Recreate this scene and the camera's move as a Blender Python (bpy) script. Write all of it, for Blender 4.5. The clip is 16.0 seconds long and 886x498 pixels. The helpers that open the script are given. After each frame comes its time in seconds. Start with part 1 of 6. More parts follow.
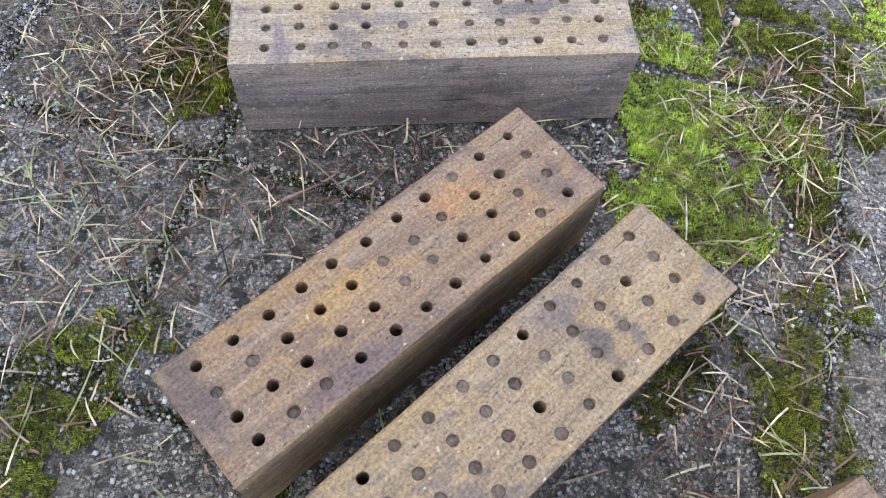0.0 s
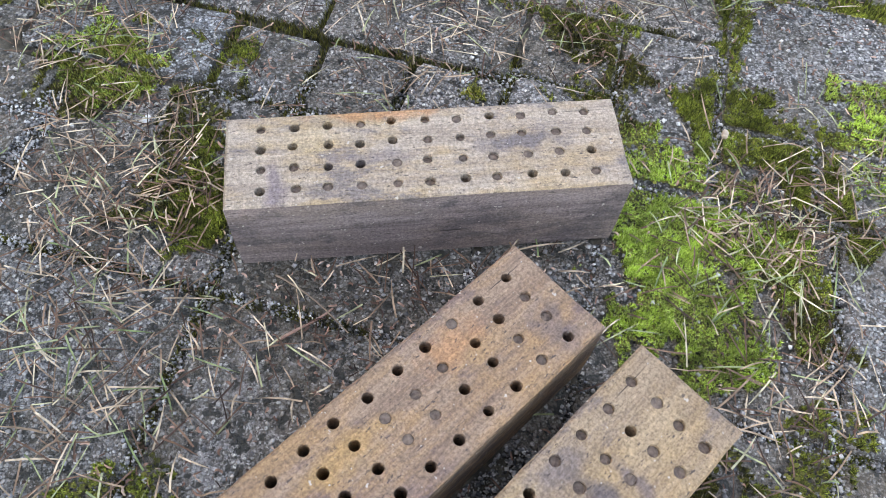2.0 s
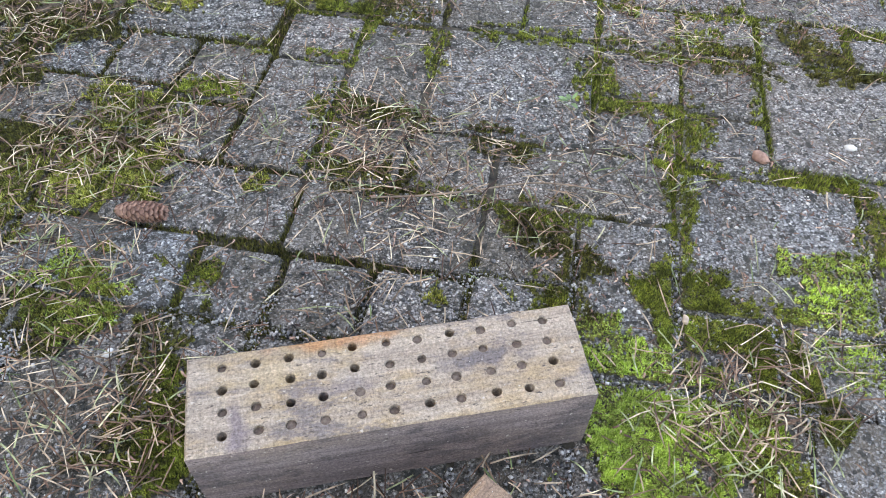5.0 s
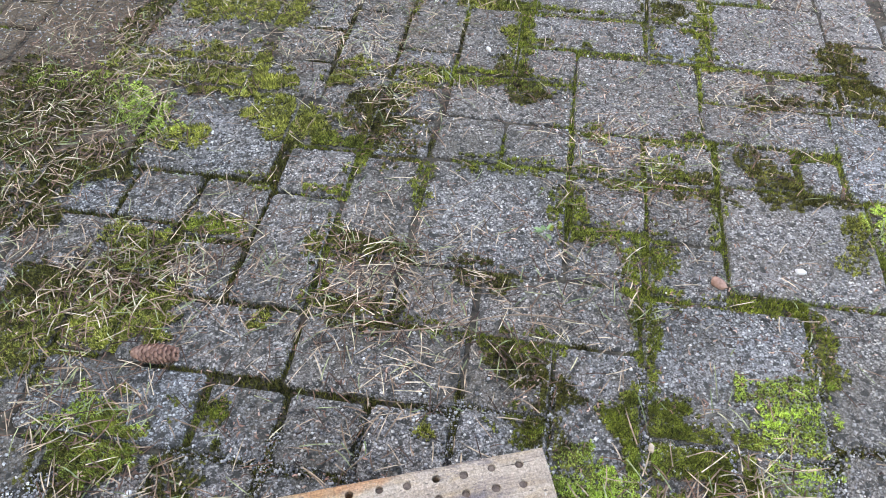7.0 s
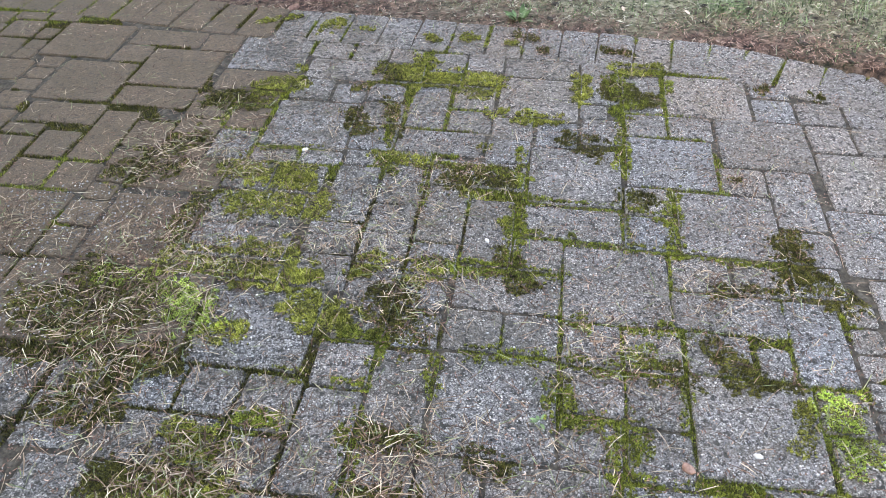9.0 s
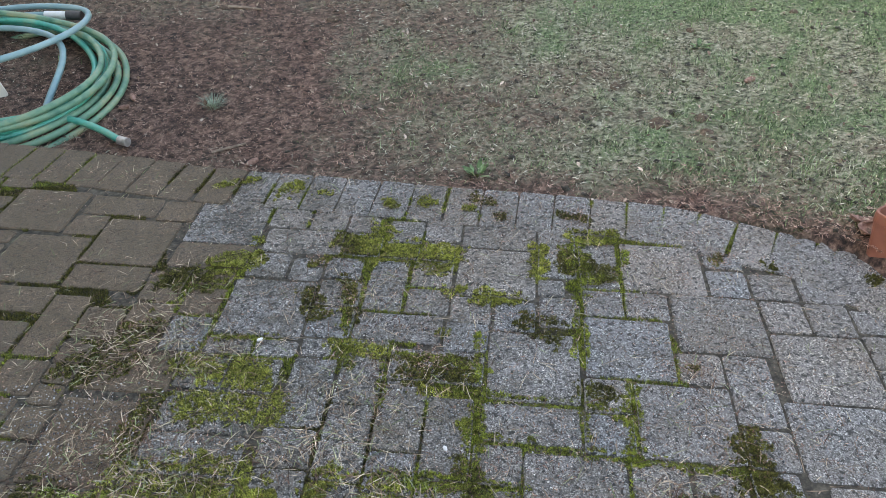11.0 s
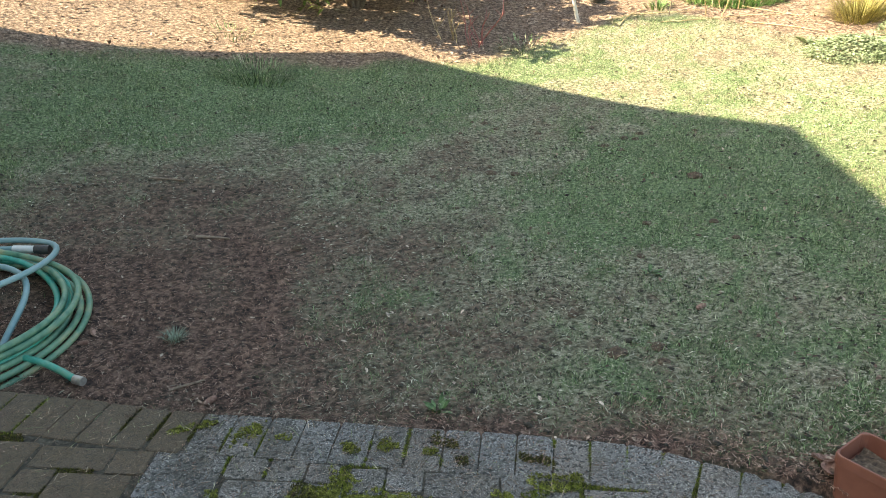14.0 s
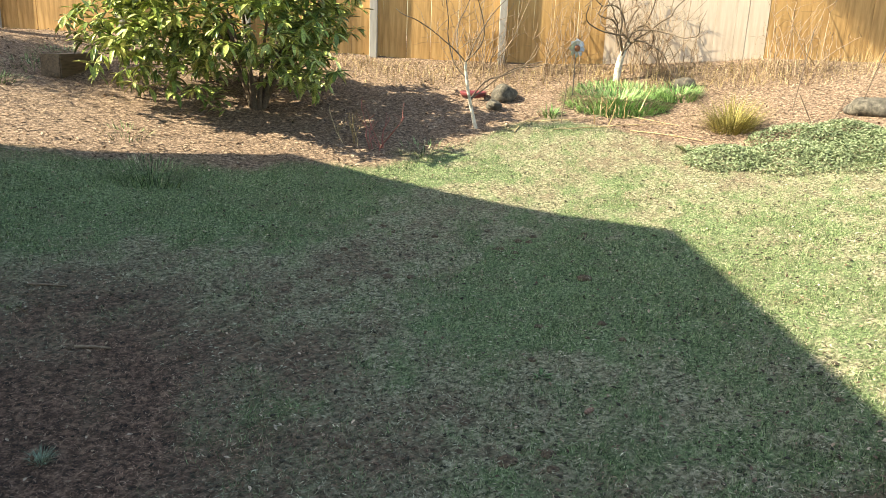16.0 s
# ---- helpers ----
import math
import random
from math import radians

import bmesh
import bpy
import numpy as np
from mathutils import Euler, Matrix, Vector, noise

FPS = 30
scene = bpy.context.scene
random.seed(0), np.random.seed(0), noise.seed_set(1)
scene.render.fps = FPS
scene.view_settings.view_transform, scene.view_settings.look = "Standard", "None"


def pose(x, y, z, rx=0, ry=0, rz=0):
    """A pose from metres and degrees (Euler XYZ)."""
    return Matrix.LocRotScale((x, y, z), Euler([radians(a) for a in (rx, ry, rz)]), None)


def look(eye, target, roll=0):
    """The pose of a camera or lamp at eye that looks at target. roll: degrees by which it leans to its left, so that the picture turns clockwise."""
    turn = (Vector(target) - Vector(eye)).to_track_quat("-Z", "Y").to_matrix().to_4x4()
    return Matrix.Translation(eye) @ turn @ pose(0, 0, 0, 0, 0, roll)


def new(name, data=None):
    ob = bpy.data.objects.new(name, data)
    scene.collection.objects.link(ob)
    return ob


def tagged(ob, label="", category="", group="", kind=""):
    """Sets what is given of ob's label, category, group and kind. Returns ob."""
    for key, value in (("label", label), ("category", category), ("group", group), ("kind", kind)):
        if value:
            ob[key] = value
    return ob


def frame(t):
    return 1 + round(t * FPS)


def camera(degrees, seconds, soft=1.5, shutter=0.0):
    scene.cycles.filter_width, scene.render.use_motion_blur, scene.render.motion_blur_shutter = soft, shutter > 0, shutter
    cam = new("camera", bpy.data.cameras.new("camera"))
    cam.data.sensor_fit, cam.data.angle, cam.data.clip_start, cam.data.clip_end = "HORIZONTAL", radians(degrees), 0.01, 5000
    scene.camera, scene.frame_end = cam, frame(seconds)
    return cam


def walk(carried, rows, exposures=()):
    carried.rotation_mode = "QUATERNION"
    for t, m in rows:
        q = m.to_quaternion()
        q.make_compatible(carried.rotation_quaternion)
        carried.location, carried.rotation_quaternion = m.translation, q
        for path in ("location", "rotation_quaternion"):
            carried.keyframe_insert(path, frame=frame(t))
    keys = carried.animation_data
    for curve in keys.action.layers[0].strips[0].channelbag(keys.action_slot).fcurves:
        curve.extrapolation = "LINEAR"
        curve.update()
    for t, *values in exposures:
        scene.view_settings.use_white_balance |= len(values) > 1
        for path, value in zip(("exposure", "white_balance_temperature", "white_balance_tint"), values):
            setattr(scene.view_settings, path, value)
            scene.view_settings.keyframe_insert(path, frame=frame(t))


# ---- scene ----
cam = camera(59.5, 16.0, 0.8)
EXPOSURES = [(0, 3.3, 9350, 18), (4, 3.26, 9300, 17), (8.7, 3.4, 9250, 18), (10.8, 3.05, 8900, 14), (11.5, 2.36, 8700, 11), (12, 2.42, 8650, 9), (13.5, 2.27, 8550, 5), (14.5, 2.1, 8350, 2), (16, 1.66, 8100, 1)]
PATH = [
    (0, (0.089, -0.427, 0.571), (0.233, 0.468, -1.212), 5.5),
    (0.5, (0.092, -0.406, 0.584), (0.247, 0.505, -1.19), 5.9),
    (1, (0.087, -0.382, 0.595), (0.246, 0.545, -1.17), 5.4),
    (1.5, (0.084, -0.366, 0.601), (0.252, 0.573, -1.156), 5.1),
    (2, (0.087, -0.354, 0.607), (0.262, 0.621, -1.131), 4.8),
    (2.5, (0.09, -0.341, 0.605), (0.267, 0.681, -1.105), 3.5),
    (3, (0.094, -0.323, 0.611), (0.283, 0.751, -1.065), 2.2),
    (3.5, (0.102, -0.311, 0.619), (0.295, 0.792, -1.038), 1.1),
    (4, (0.111, -0.299, 0.643), (0.322, 0.851, -0.98), 0.8),
    (4.2, (0.112, -0.296, 0.647), (0.33, 0.872, -0.961), 1.0),
    (6.3, (0.116, -0.285, 0.686), (0.398, 1.009, -0.813), 0.9),
    (6.5, (0.122, -0.28, 0.708), (0.403, 1.017, -0.788), 0.8),
    (7, (0.128, -0.269, 0.789), (0.405, 1.049, -0.689), 0.3),
    (7.5, (0.127, -0.264, 0.842), (0.403, 1.069, -0.624), 0.2),
    (8, (0.126, -0.266, 0.895), (0.406, 1.107, -0.533), 0.0),
    (8.5, (0.115, -0.279, 0.967), (0.401, 1.143, -0.41), -0.5),
    (8.7, (0.112, -0.286, 1.005), (0.406, 1.158, -0.346), -0.6),
    (10.8, (0.177, -0.113, 1.24), (0.58, 1.412, 0.011), 0.1),
    (11, (0.187, -0.1, 1.26), (0.598, 1.458, 0.075), 0.1),
    (11.5, (0.179, -0.087, 1.304), (0.616, 1.535, 0.218), 0.3),
    (12, (0.18, -0.088, 1.328), (0.633, 1.56, 0.289), 0.3),
    (12.5, (0.185, -0.075, 1.367), (0.656, 1.618, 0.412), -0.1),
    (13, (0.191, -0.059, 1.392), (0.68, 1.679, 0.531), -0.2),
    (13.5, (0.198, -0.075, 1.403), (0.699, 1.685, 0.596), -0.2),
    (14, (0.23, -0.042, 1.399), (0.781, 1.723, 0.636), 0.4),
    (14.5, (0.256, -0.057, 1.41), (0.913, 1.699, 0.713), 1.7),
    (15, (0.277, -0.044, 1.416), (0.991, 1.708, 0.768), 2.3),
    (15.5, (0.298, -0.049, 1.438), (1.058, 1.709, 0.863), 2.5),
    (16, (0.306, -0.059, 1.455), (1.095, 1.701, 0.925), 2.2),
]
walk(cam, [(t, look(e, g, r)) for t, e, g, r in PATH], EXPOSURES)

# ---- light ----
AZ = Vector((0.97, -0.243))
SUN_EL = radians(39)
world = bpy.data.worlds.new("sky")
scene.world = world
world.use_nodes = True
sky = world.node_tree.nodes.new("ShaderNodeTexSky")
sky.sky_type = "NISHITA"
sky.sun_disc = False
sky.sun_elevation = SUN_EL
sky.sun_rotation = math.atan2(-AZ.x, -AZ.y)
bg = world.node_tree.nodes["Background"]
bg.inputs[1].default_value = 0.118
world.node_tree.links.new(sky.outputs[0], bg.inputs[0])
sun = new("sun", bpy.data.lights.new("sun", "SUN"))
sun.data.energy = 5.0
sun.data.angle = radians(0.5)
sun.data.color = (1.0, 0.93, 0.82)
sun.rotation_euler = Vector((AZ.x * math.cos(SUN_EL), AZ.y * math.cos(SUN_EL), -math.sin(SUN_EL))).to_track_quat("-Z", "Y").to_euler()


# ---- helpers of this place ----
def part(name, bm, mat, parent=None, label=""):
    me = bpy.data.meshes.new(name)
    bm.to_mesh(me)
    bm.free()
    me.materials.append(mat)
    ob = new(name, me)
    ob.parent = parent
    if label:
        tagged(ob, label)
    return ob


def smooth(ob):
    for p in ob.data.polygons:
        p.use_smooth = True
    return ob


def vnoise(x, y, seed=0):
    """Value noise, 0 to 1, on arrays."""
    x, y = np.asarray(x, float), np.asarray(y, float)
    xi, yi = np.floor(x), np.floor(y)
    fx, fy = x - xi, y - yi
    fx, fy = fx * fx * (3 - 2 * fx), fy * fy * (3 - 2 * fy)

    def h(a, b):
        v = np.sin(a * 127.1 + b * 311.7 + seed * 74.7) * 43758.5453
        return v - np.floor(v)
    return (h(xi, yi) * (1 - fx) + h(xi + 1, yi) * fx) * (1 - fy) + (h(xi, yi + 1) * (1 - fx) + h(xi + 1, yi + 1) * fx) * fy


GROUND = (-0.16332, 0.15875, -0.05043, 0.02347, -0.06835, 0.03671, -0.00021, -0.00012, 0.00479, -0.00177)


def ground_z(x, y):
    """The height of the lawn and the beds; the lawn lies a little lower along the paving and rises to the fence."""
    x, y = np.clip(np.asarray(x, float), -3, 9), np.clip(np.asarray(y, float), 1.2, 11)
    z = sum(c * b for c, b in zip(GROUND, (1, x, y, x * x, x * y, y * y, x ** 3, x * x * y, x * y * y, y ** 3)))
    return np.clip(z, -0.13, 1.34) + 0.012 * (vnoise(x * 4, y * 4, 3) - 0.5)


BED_EDGE_X = (-4, -0.5, 1.5, 2.4, 3.2, 4.0, 4.6, 5.0, 5.6, 9)
BED_EDGE_Y = (6.5, 6.2, 6.05, 6.0, 6.4, 6.7, 6.8, 5.9, 4.6, 2.0)


def bed_mask(x, y):
    """1 in the mulched beds, 0 on the lawn."""
    e = np.interp(x, BED_EDGE_X, BED_EDGE_Y) + 0.35 * (vnoise(x * 3, y * 3, 5) - 0.5)
    return np.clip((y - e) / 0.25 + 0.5, 0, 1)


def bare_mask(x, y):
    """1 on the bare soil beside the paving, 0 on the lawn."""
    d = np.hypot((x + 0.15) / 1.22, (y - 2.9) / 1.5)
    e = np.interp(x, EDGE_X, EDGE_Y)
    strip = np.clip(1.25 - (y - e) / 0.33, 0, 1)
    return np.clip(np.maximum(1.28 - d * 0.92, strip) + 0.55 * (vnoise(x * 5, y * 5, 9) - 0.5) + 0.35 * (vnoise(x * 21, y * 21, 10) - 0.5), 0, 1)


GREEN_SPOTS = ((0.55, 5.5, 0.6), (0.0, 5.8, 0.6), (-0.8, 4.75, 0.5), (2.65, 3.65, 0.45), (3.3, 2.9, 0.5), (2.0, 3.25, 0.35), (2.45, 6.1, 0.5), (0.78, 2.8, 0.25), (1.3, 5.2, 0.5))
BROWN_SPOTS = ((2.15, 4.4, 0.4), (1.48, 3.95, 0.45), (2.16, 2.65, 0.3), (2.75, 4.3, 0.25), (1.2, 4.5, 0.3), (3.0, 2.1, 0.3), (0.9, 3.4, 0.35), (1.5, 2.3, 0.25), (-0.3, 3.9, 0.4))


def lushness(x, y):
    """How green the lawn is: about 0.3 on worn ground, 0.7 where it grows well."""
    g = 0.33 + 0.3 * vnoise(x * 1.4 + 0.4, y * 1.4, 22) + 0.3 * (vnoise(x * 6, y * 6, 23) - 0.5) + 0.34 * (vnoise(x * 17, y * 17, 24) - 0.5) + 0.22 * (vnoise(x * 45, y * 45, 25) - 0.5)
    g = g - 0.26 * np.exp(-(np.hypot((x - 0.1) / 1.5, (y - 3.0) / 1.9)) ** 2)
    for gx, gy, q in GREEN_SPOTS:
        g = g + 0.36 * np.exp(-((x - gx) ** 2 + (y - gy) ** 2) / (2 * q * q))
    for gx, gy, q in BROWN_SPOTS:
        g = g - 0.09 * np.exp(-((x - gx) ** 2 + (y - gy) ** 2) / (2 * q * q))
    return g


# the outer edge of the paving
EDGE_X = (-3.0, -0.669, -0.281, 0.069, 0.414, 0.582, 0.974, 1.193, 1.37, 1.49, 1.602, 1.69, 1.76)
EDGE_Y = (3.55, 2.525, 2.336, 2.151, 2.007, 1.935, 1.767, 1.667, 1.574, 1.461, 1.366, 1.275, 1.1)


def scatter(name, tv, tf, pos, spin, lean, scale, mat, label, category, parent=None, lean_dir=None, soft=False):
    """Many copies of one small form in one mesh: tv, tf its corners and triangles, one row of pos, spin, lean and scale for each."""
    tv, tf, pos = np.asarray(tv, float), np.asarray(tf, int), np.asarray(pos, float)
    n, k = len(pos), len(tv)
    sc = np.broadcast_to(np.asarray(scale, float).reshape(n, -1), (n, 3)) if np.ndim(scale) else np.full((n, 3), scale)
    v = tv[None] * sc[:, None]
    lean_dir = np.zeros(n) if lean_dir is None else lean_dir
    for ang, ax in ((spin, 2), (lean, 0), (lean_dir, 2)):
        ang = np.broadcast_to(np.asarray(ang, float), (n,))
        c, s = np.cos(ang)[:, None], np.sin(ang)[:, None]
        a, b = ((0, 1) if ax == 2 else (1, 2))
        va, vb = v[..., a] * c - v[..., b] * s, v[..., a] * s + v[..., b] * c
        v = v.copy()
        v[..., a], v[..., b] = va, vb
    v += pos[:, None]
    f = tf[None] + (np.arange(n) * k)[:, None, None]
    m, w = f.reshape(-1, tf.shape[1]), tf.shape[1]
    me = bpy.data.meshes.new(name)
    me.vertices.add(n * k)
    me.vertices.foreach_set("co", v.reshape(-1))
    me.loops.add(m.size)
    me.loops.foreach_set("vertex_index", m.reshape(-1).astype(np.int32))
    me.polygons.add(len(m))
    me.polygons.foreach_set("loop_start", np.arange(0, m.size, w, dtype=np.int32))
    if soft:
        me.polygons.foreach_set("use_smooth", np.ones(len(m), dtype=bool))
    me.update(calc_edges=True)
    me.materials.append(mat)
    ob = new(name, me)
    ob.parent = parent
    if parent is None:
        tagged(ob, label, category, kind="stuff")
    else:
        tagged(ob, label, kind="stuff")
    return ob


# ---- materials ----
def material(name, rough=0.8, metal=0.0):
    m = bpy.data.materials.new(name)
    m.use_nodes = True
    b = m.node_tree.nodes["Principled BSDF"]
    b.inputs["Roughness"].default_value = rough
    b.inputs["Metallic"].default_value = metal
    return m, m.node_tree, b


def node(t, kind, **sets):
    n = t.nodes.new(kind)
    for key, value in sets.items():
        n.inputs[key.replace("_", " ")].default_value = value
    return n


def coords(t, kind="world", scale=(1, 1, 1)):
    mp = t.nodes.new("ShaderNodeMapping")
    mp.inputs["Scale"].default_value = scale
    if kind == "world":
        g = t.nodes.new("ShaderNodeNewGeometry")
        t.links.new(g.outputs["Position"], mp.inputs["Vector"])
    else:
        g = t.nodes.new("ShaderNodeTexCoord")
        t.links.new(g.outputs["Object"], mp.inputs["Vector"])
    return mp.outputs["Vector"]


def noise_of(t, vec, scale, detail=4, rough=0.6):
    n = node(t, "ShaderNodeTexNoise", Scale=scale, Detail=detail, Roughness=rough)
    t.links.new(vec, n.inputs["Vector"])
    return n.outputs["Fac"]


def ramp(t, fac, stops):
    r = t.nodes.new("ShaderNodeValToRGB")
    e = r.color_ramp.elements
    while len(e) < len(stops):
        e.new(0.5)
    for el, (p, c) in zip(e, stops):
        el.position = p
        el.color = (*c, 1) if len(c) == 3 else c
    t.links.new(fac, r.inputs["Fac"])
    return r.outputs["Color"]


def grey(a):
    return (a, a, a)


def mix(t, fac, a, b, blend="MIX"):
    m = t.nodes.new("ShaderNodeMix")
    m.data_type, m.blend_type = "RGBA", blend
    for s, v in ((0, fac), (6, a), (7, b)):
        if isinstance(v, (int, float)):
            m.inputs[s].default_value = v
        elif isinstance(v, tuple):
            m.inputs[s].default_value = (*v, 1)
        else:
            t.links.new(v, m.inputs[s])
    return m.outputs[2]


def bump(t, b, height, strength, dist):
    n = node(t, "ShaderNodeBump", Strength=strength, Distance=dist)
    t.links.new(height, n.inputs["Height"])
    t.links.new(n.outputs["Normal"], b.inputs["Normal"])


def island(t):
    return t.nodes.new("ShaderNodeNewGeometry").outputs["Random Per Island"]


def strand_material(name, stops, rough=0.75, clump=9):
    """For strands and leaves: the colour runs by chance from piece to piece."""
    m, t, b = material(name, rough)
    col = ramp(t, island(t), stops)
    n = noise_of(t, coords(t), clump, 4, 0.65)
    fine = noise_of(t, coords(t), 75, 3, 0.6)
    col = mix(t, 0.75, col, ramp(t, fine, [(0.36, grey(0.35)), (0.62, grey(1.45))]), "MULTIPLY")
    t.links.new(mix(t, 0.7, col, ramp(t, n, [(0.32, grey(0.4)), (0.68, grey(1.35))]), "MULTIPLY"), b.inputs["Base Color"])
    b.inputs["Specular IOR Level"].default_value = 0.3
    return m


def paver_material(name, tan):
    m, t, b = material(name, 0.85)
    v = coords(t)
    wob = t.nodes.new("ShaderNodeVectorMath")
    wob.operation = "ADD"
    n0 = node(t, "ShaderNodeTexNoise", Scale=40.0, Detail=2.0)
    sc = t.nodes.new("ShaderNodeVectorMath")
    sc.operation = "SCALE"
    sc.inputs["Scale"].default_value = 0.006
    t.links.new(v, n0.inputs["Vector"])
    t.links.new(n0.outputs["Color"], sc.inputs[0])
    t.links.new(v, wob.inputs[0])
    t.links.new(sc.outputs[0], wob.inputs[1])
    vo = node(t, "ShaderNodeTexVoronoi", Scale=235.0, Randomness=1.0)
    fine = node(t, "ShaderNodeTexVoronoi", Scale=520.0, Randomness=1.0)
    for q in (vo, fine):
        t.links.new(wob.outputs[0], q.inputs["Vector"])
    sep = t.nodes.new("ShaderNodeSeparateColor")
    t.links.new(vo.outputs["Color"], sep.inputs["Color"])
    sep2 = t.nodes.new("ShaderNodeSeparateColor")
    t.links.new(fine.outputs["Color"], sep2.inputs["Color"])
    pebbles = ramp(t, sep.outputs[0], [(0, (0.1, 0.1, 0.105)), (0.3, (0.27, 0.265, 0.26)), (0.7, (0.43, 0.415, 0.39)), (0.93, (0.54, 0.52, 0.48)), (1, (0.68, 0.66, 0.61))])
    sand = ramp(t, sep2.outputs[0], [(0, (0.04, 0.039, 0.038)), (0.5, (0.13, 0.125, 0.118)), (1, (0.32, 0.305, 0.29))])
    body = ramp(t, vo.outputs["Distance"], [(0.38, grey(1)), (0.56, grey(0))])
    pick = ramp(t, sep.outputs[1], [(0.3, grey(0)), (0.36, grey(1))])
    shape = mix(t, 1.0, body, pick, "MULTIPLY")
    stones = mix(t, shape, sand, pebbles)
    paste = ramp(t, noise_of(t, v, 130, 6, 0.75), [(0.3, (0.12, 0.115, 0.112)), (0.52, (0.265, 0.255, 0.25)), (0.72, (0.43, 0.42, 0.415))])
    cover = ramp(t, noise_of(t, v, 11, 5, 0.7), [(0.3, grey(0.3)), (0.46, grey(1))])
    col = mix(t, cover, paste, stones)
    gritty = noise_of(t, v, 430, 5, 0.8)
    col = mix(t, 0.85, col, ramp(t, gritty, [(0.37, grey(0.4)), (0.5, grey(1.0)), (0.63, grey(1.75))]), "MULTIPLY")
    pale = ramp(t, noise_of(t, v, 310, 2, 0.5), [(0.66, grey(0)), (0.7, grey(0.8 - 0.5 * tan))])
    col = mix(t, pale, col, (0.62, 0.6, 0.57))
    ob = t.nodes.new("ShaderNodeObjectInfo")
    tint = ramp(t, ob.outputs["Random"], [(0, (1.12, 1.08, 1.02)), (0.3, (1.3, 1.31, 1.3)), (0.55, (1.42, 1.34, 1.25)), (0.8, (1.22, 1.3, 1.36)), (1, (1.55, 1.44, 1.34))])
    col = mix(t, 1.0, col, tint, "MULTIPLY")
    if tan:
        col = mix(t, 0.8, col, (0.34, 0.2, 0.1), "MULTIPLY")
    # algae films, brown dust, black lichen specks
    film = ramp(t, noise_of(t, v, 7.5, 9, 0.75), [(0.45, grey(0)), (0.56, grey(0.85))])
    # film and lichen thin out towards +x, so the pavers get brighter there
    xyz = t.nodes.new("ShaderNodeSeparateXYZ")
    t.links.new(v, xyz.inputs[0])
    fade_x = node(t, "ShaderNodeMapRange", From_Min=0.1, From_Max=1.1, To_Min=1.0, To_Max=0.3)
    t.links.new(xyz.outputs[0], fade_x.inputs["Value"])
    film = mix(t, 1.0, film, fade_x.outputs[0], "MULTIPLY")
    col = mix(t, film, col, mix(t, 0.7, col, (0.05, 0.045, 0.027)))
    dust = ramp(t, noise_of(t, v, 3.1, 6, 0.65), [(0.42 - 0.2 * tan, grey(0)), (0.6 - 0.2 * tan, grey(0.5 + 0.4 * tan))])
    col = mix(t, dust, col, mix(t, 0.6, col, (0.2, 0.145, 0.09)))
    specks = ramp(t, noise_of(t, v, 85, 3, 0.6), [(0.57, grey(0)), (0.61, grey(0.9 - 0.5 * tan))])
    col = mix(t, specks, col, (0.04, 0.04, 0.034))
    lichen = mix(t, 1.0, ramp(t, noise_of(t, v, 58, 9, 0.82), [(0.545, grey(0)), (0.565, grey(0.92 - 0.6 * tan))]), fade_x.outputs[0], "MULTIPLY")
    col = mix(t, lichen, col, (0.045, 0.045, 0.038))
    t.links.new(col, b.inputs["Base Color"])
    h = mix(t, cover, ramp(t, noise_of(t, v, 260, 4, 0.7), [(0.2, grey(0.2)), (0.8, grey(0.8))]), mix(t, 0.22, shape, ramp(t, fine.outputs["Distance"], [(0, grey(1)), (0.7, grey(0))])))
    bump(t, b, mix(t, 0.3, h, gritty), 1.0, 0.007)
    return m


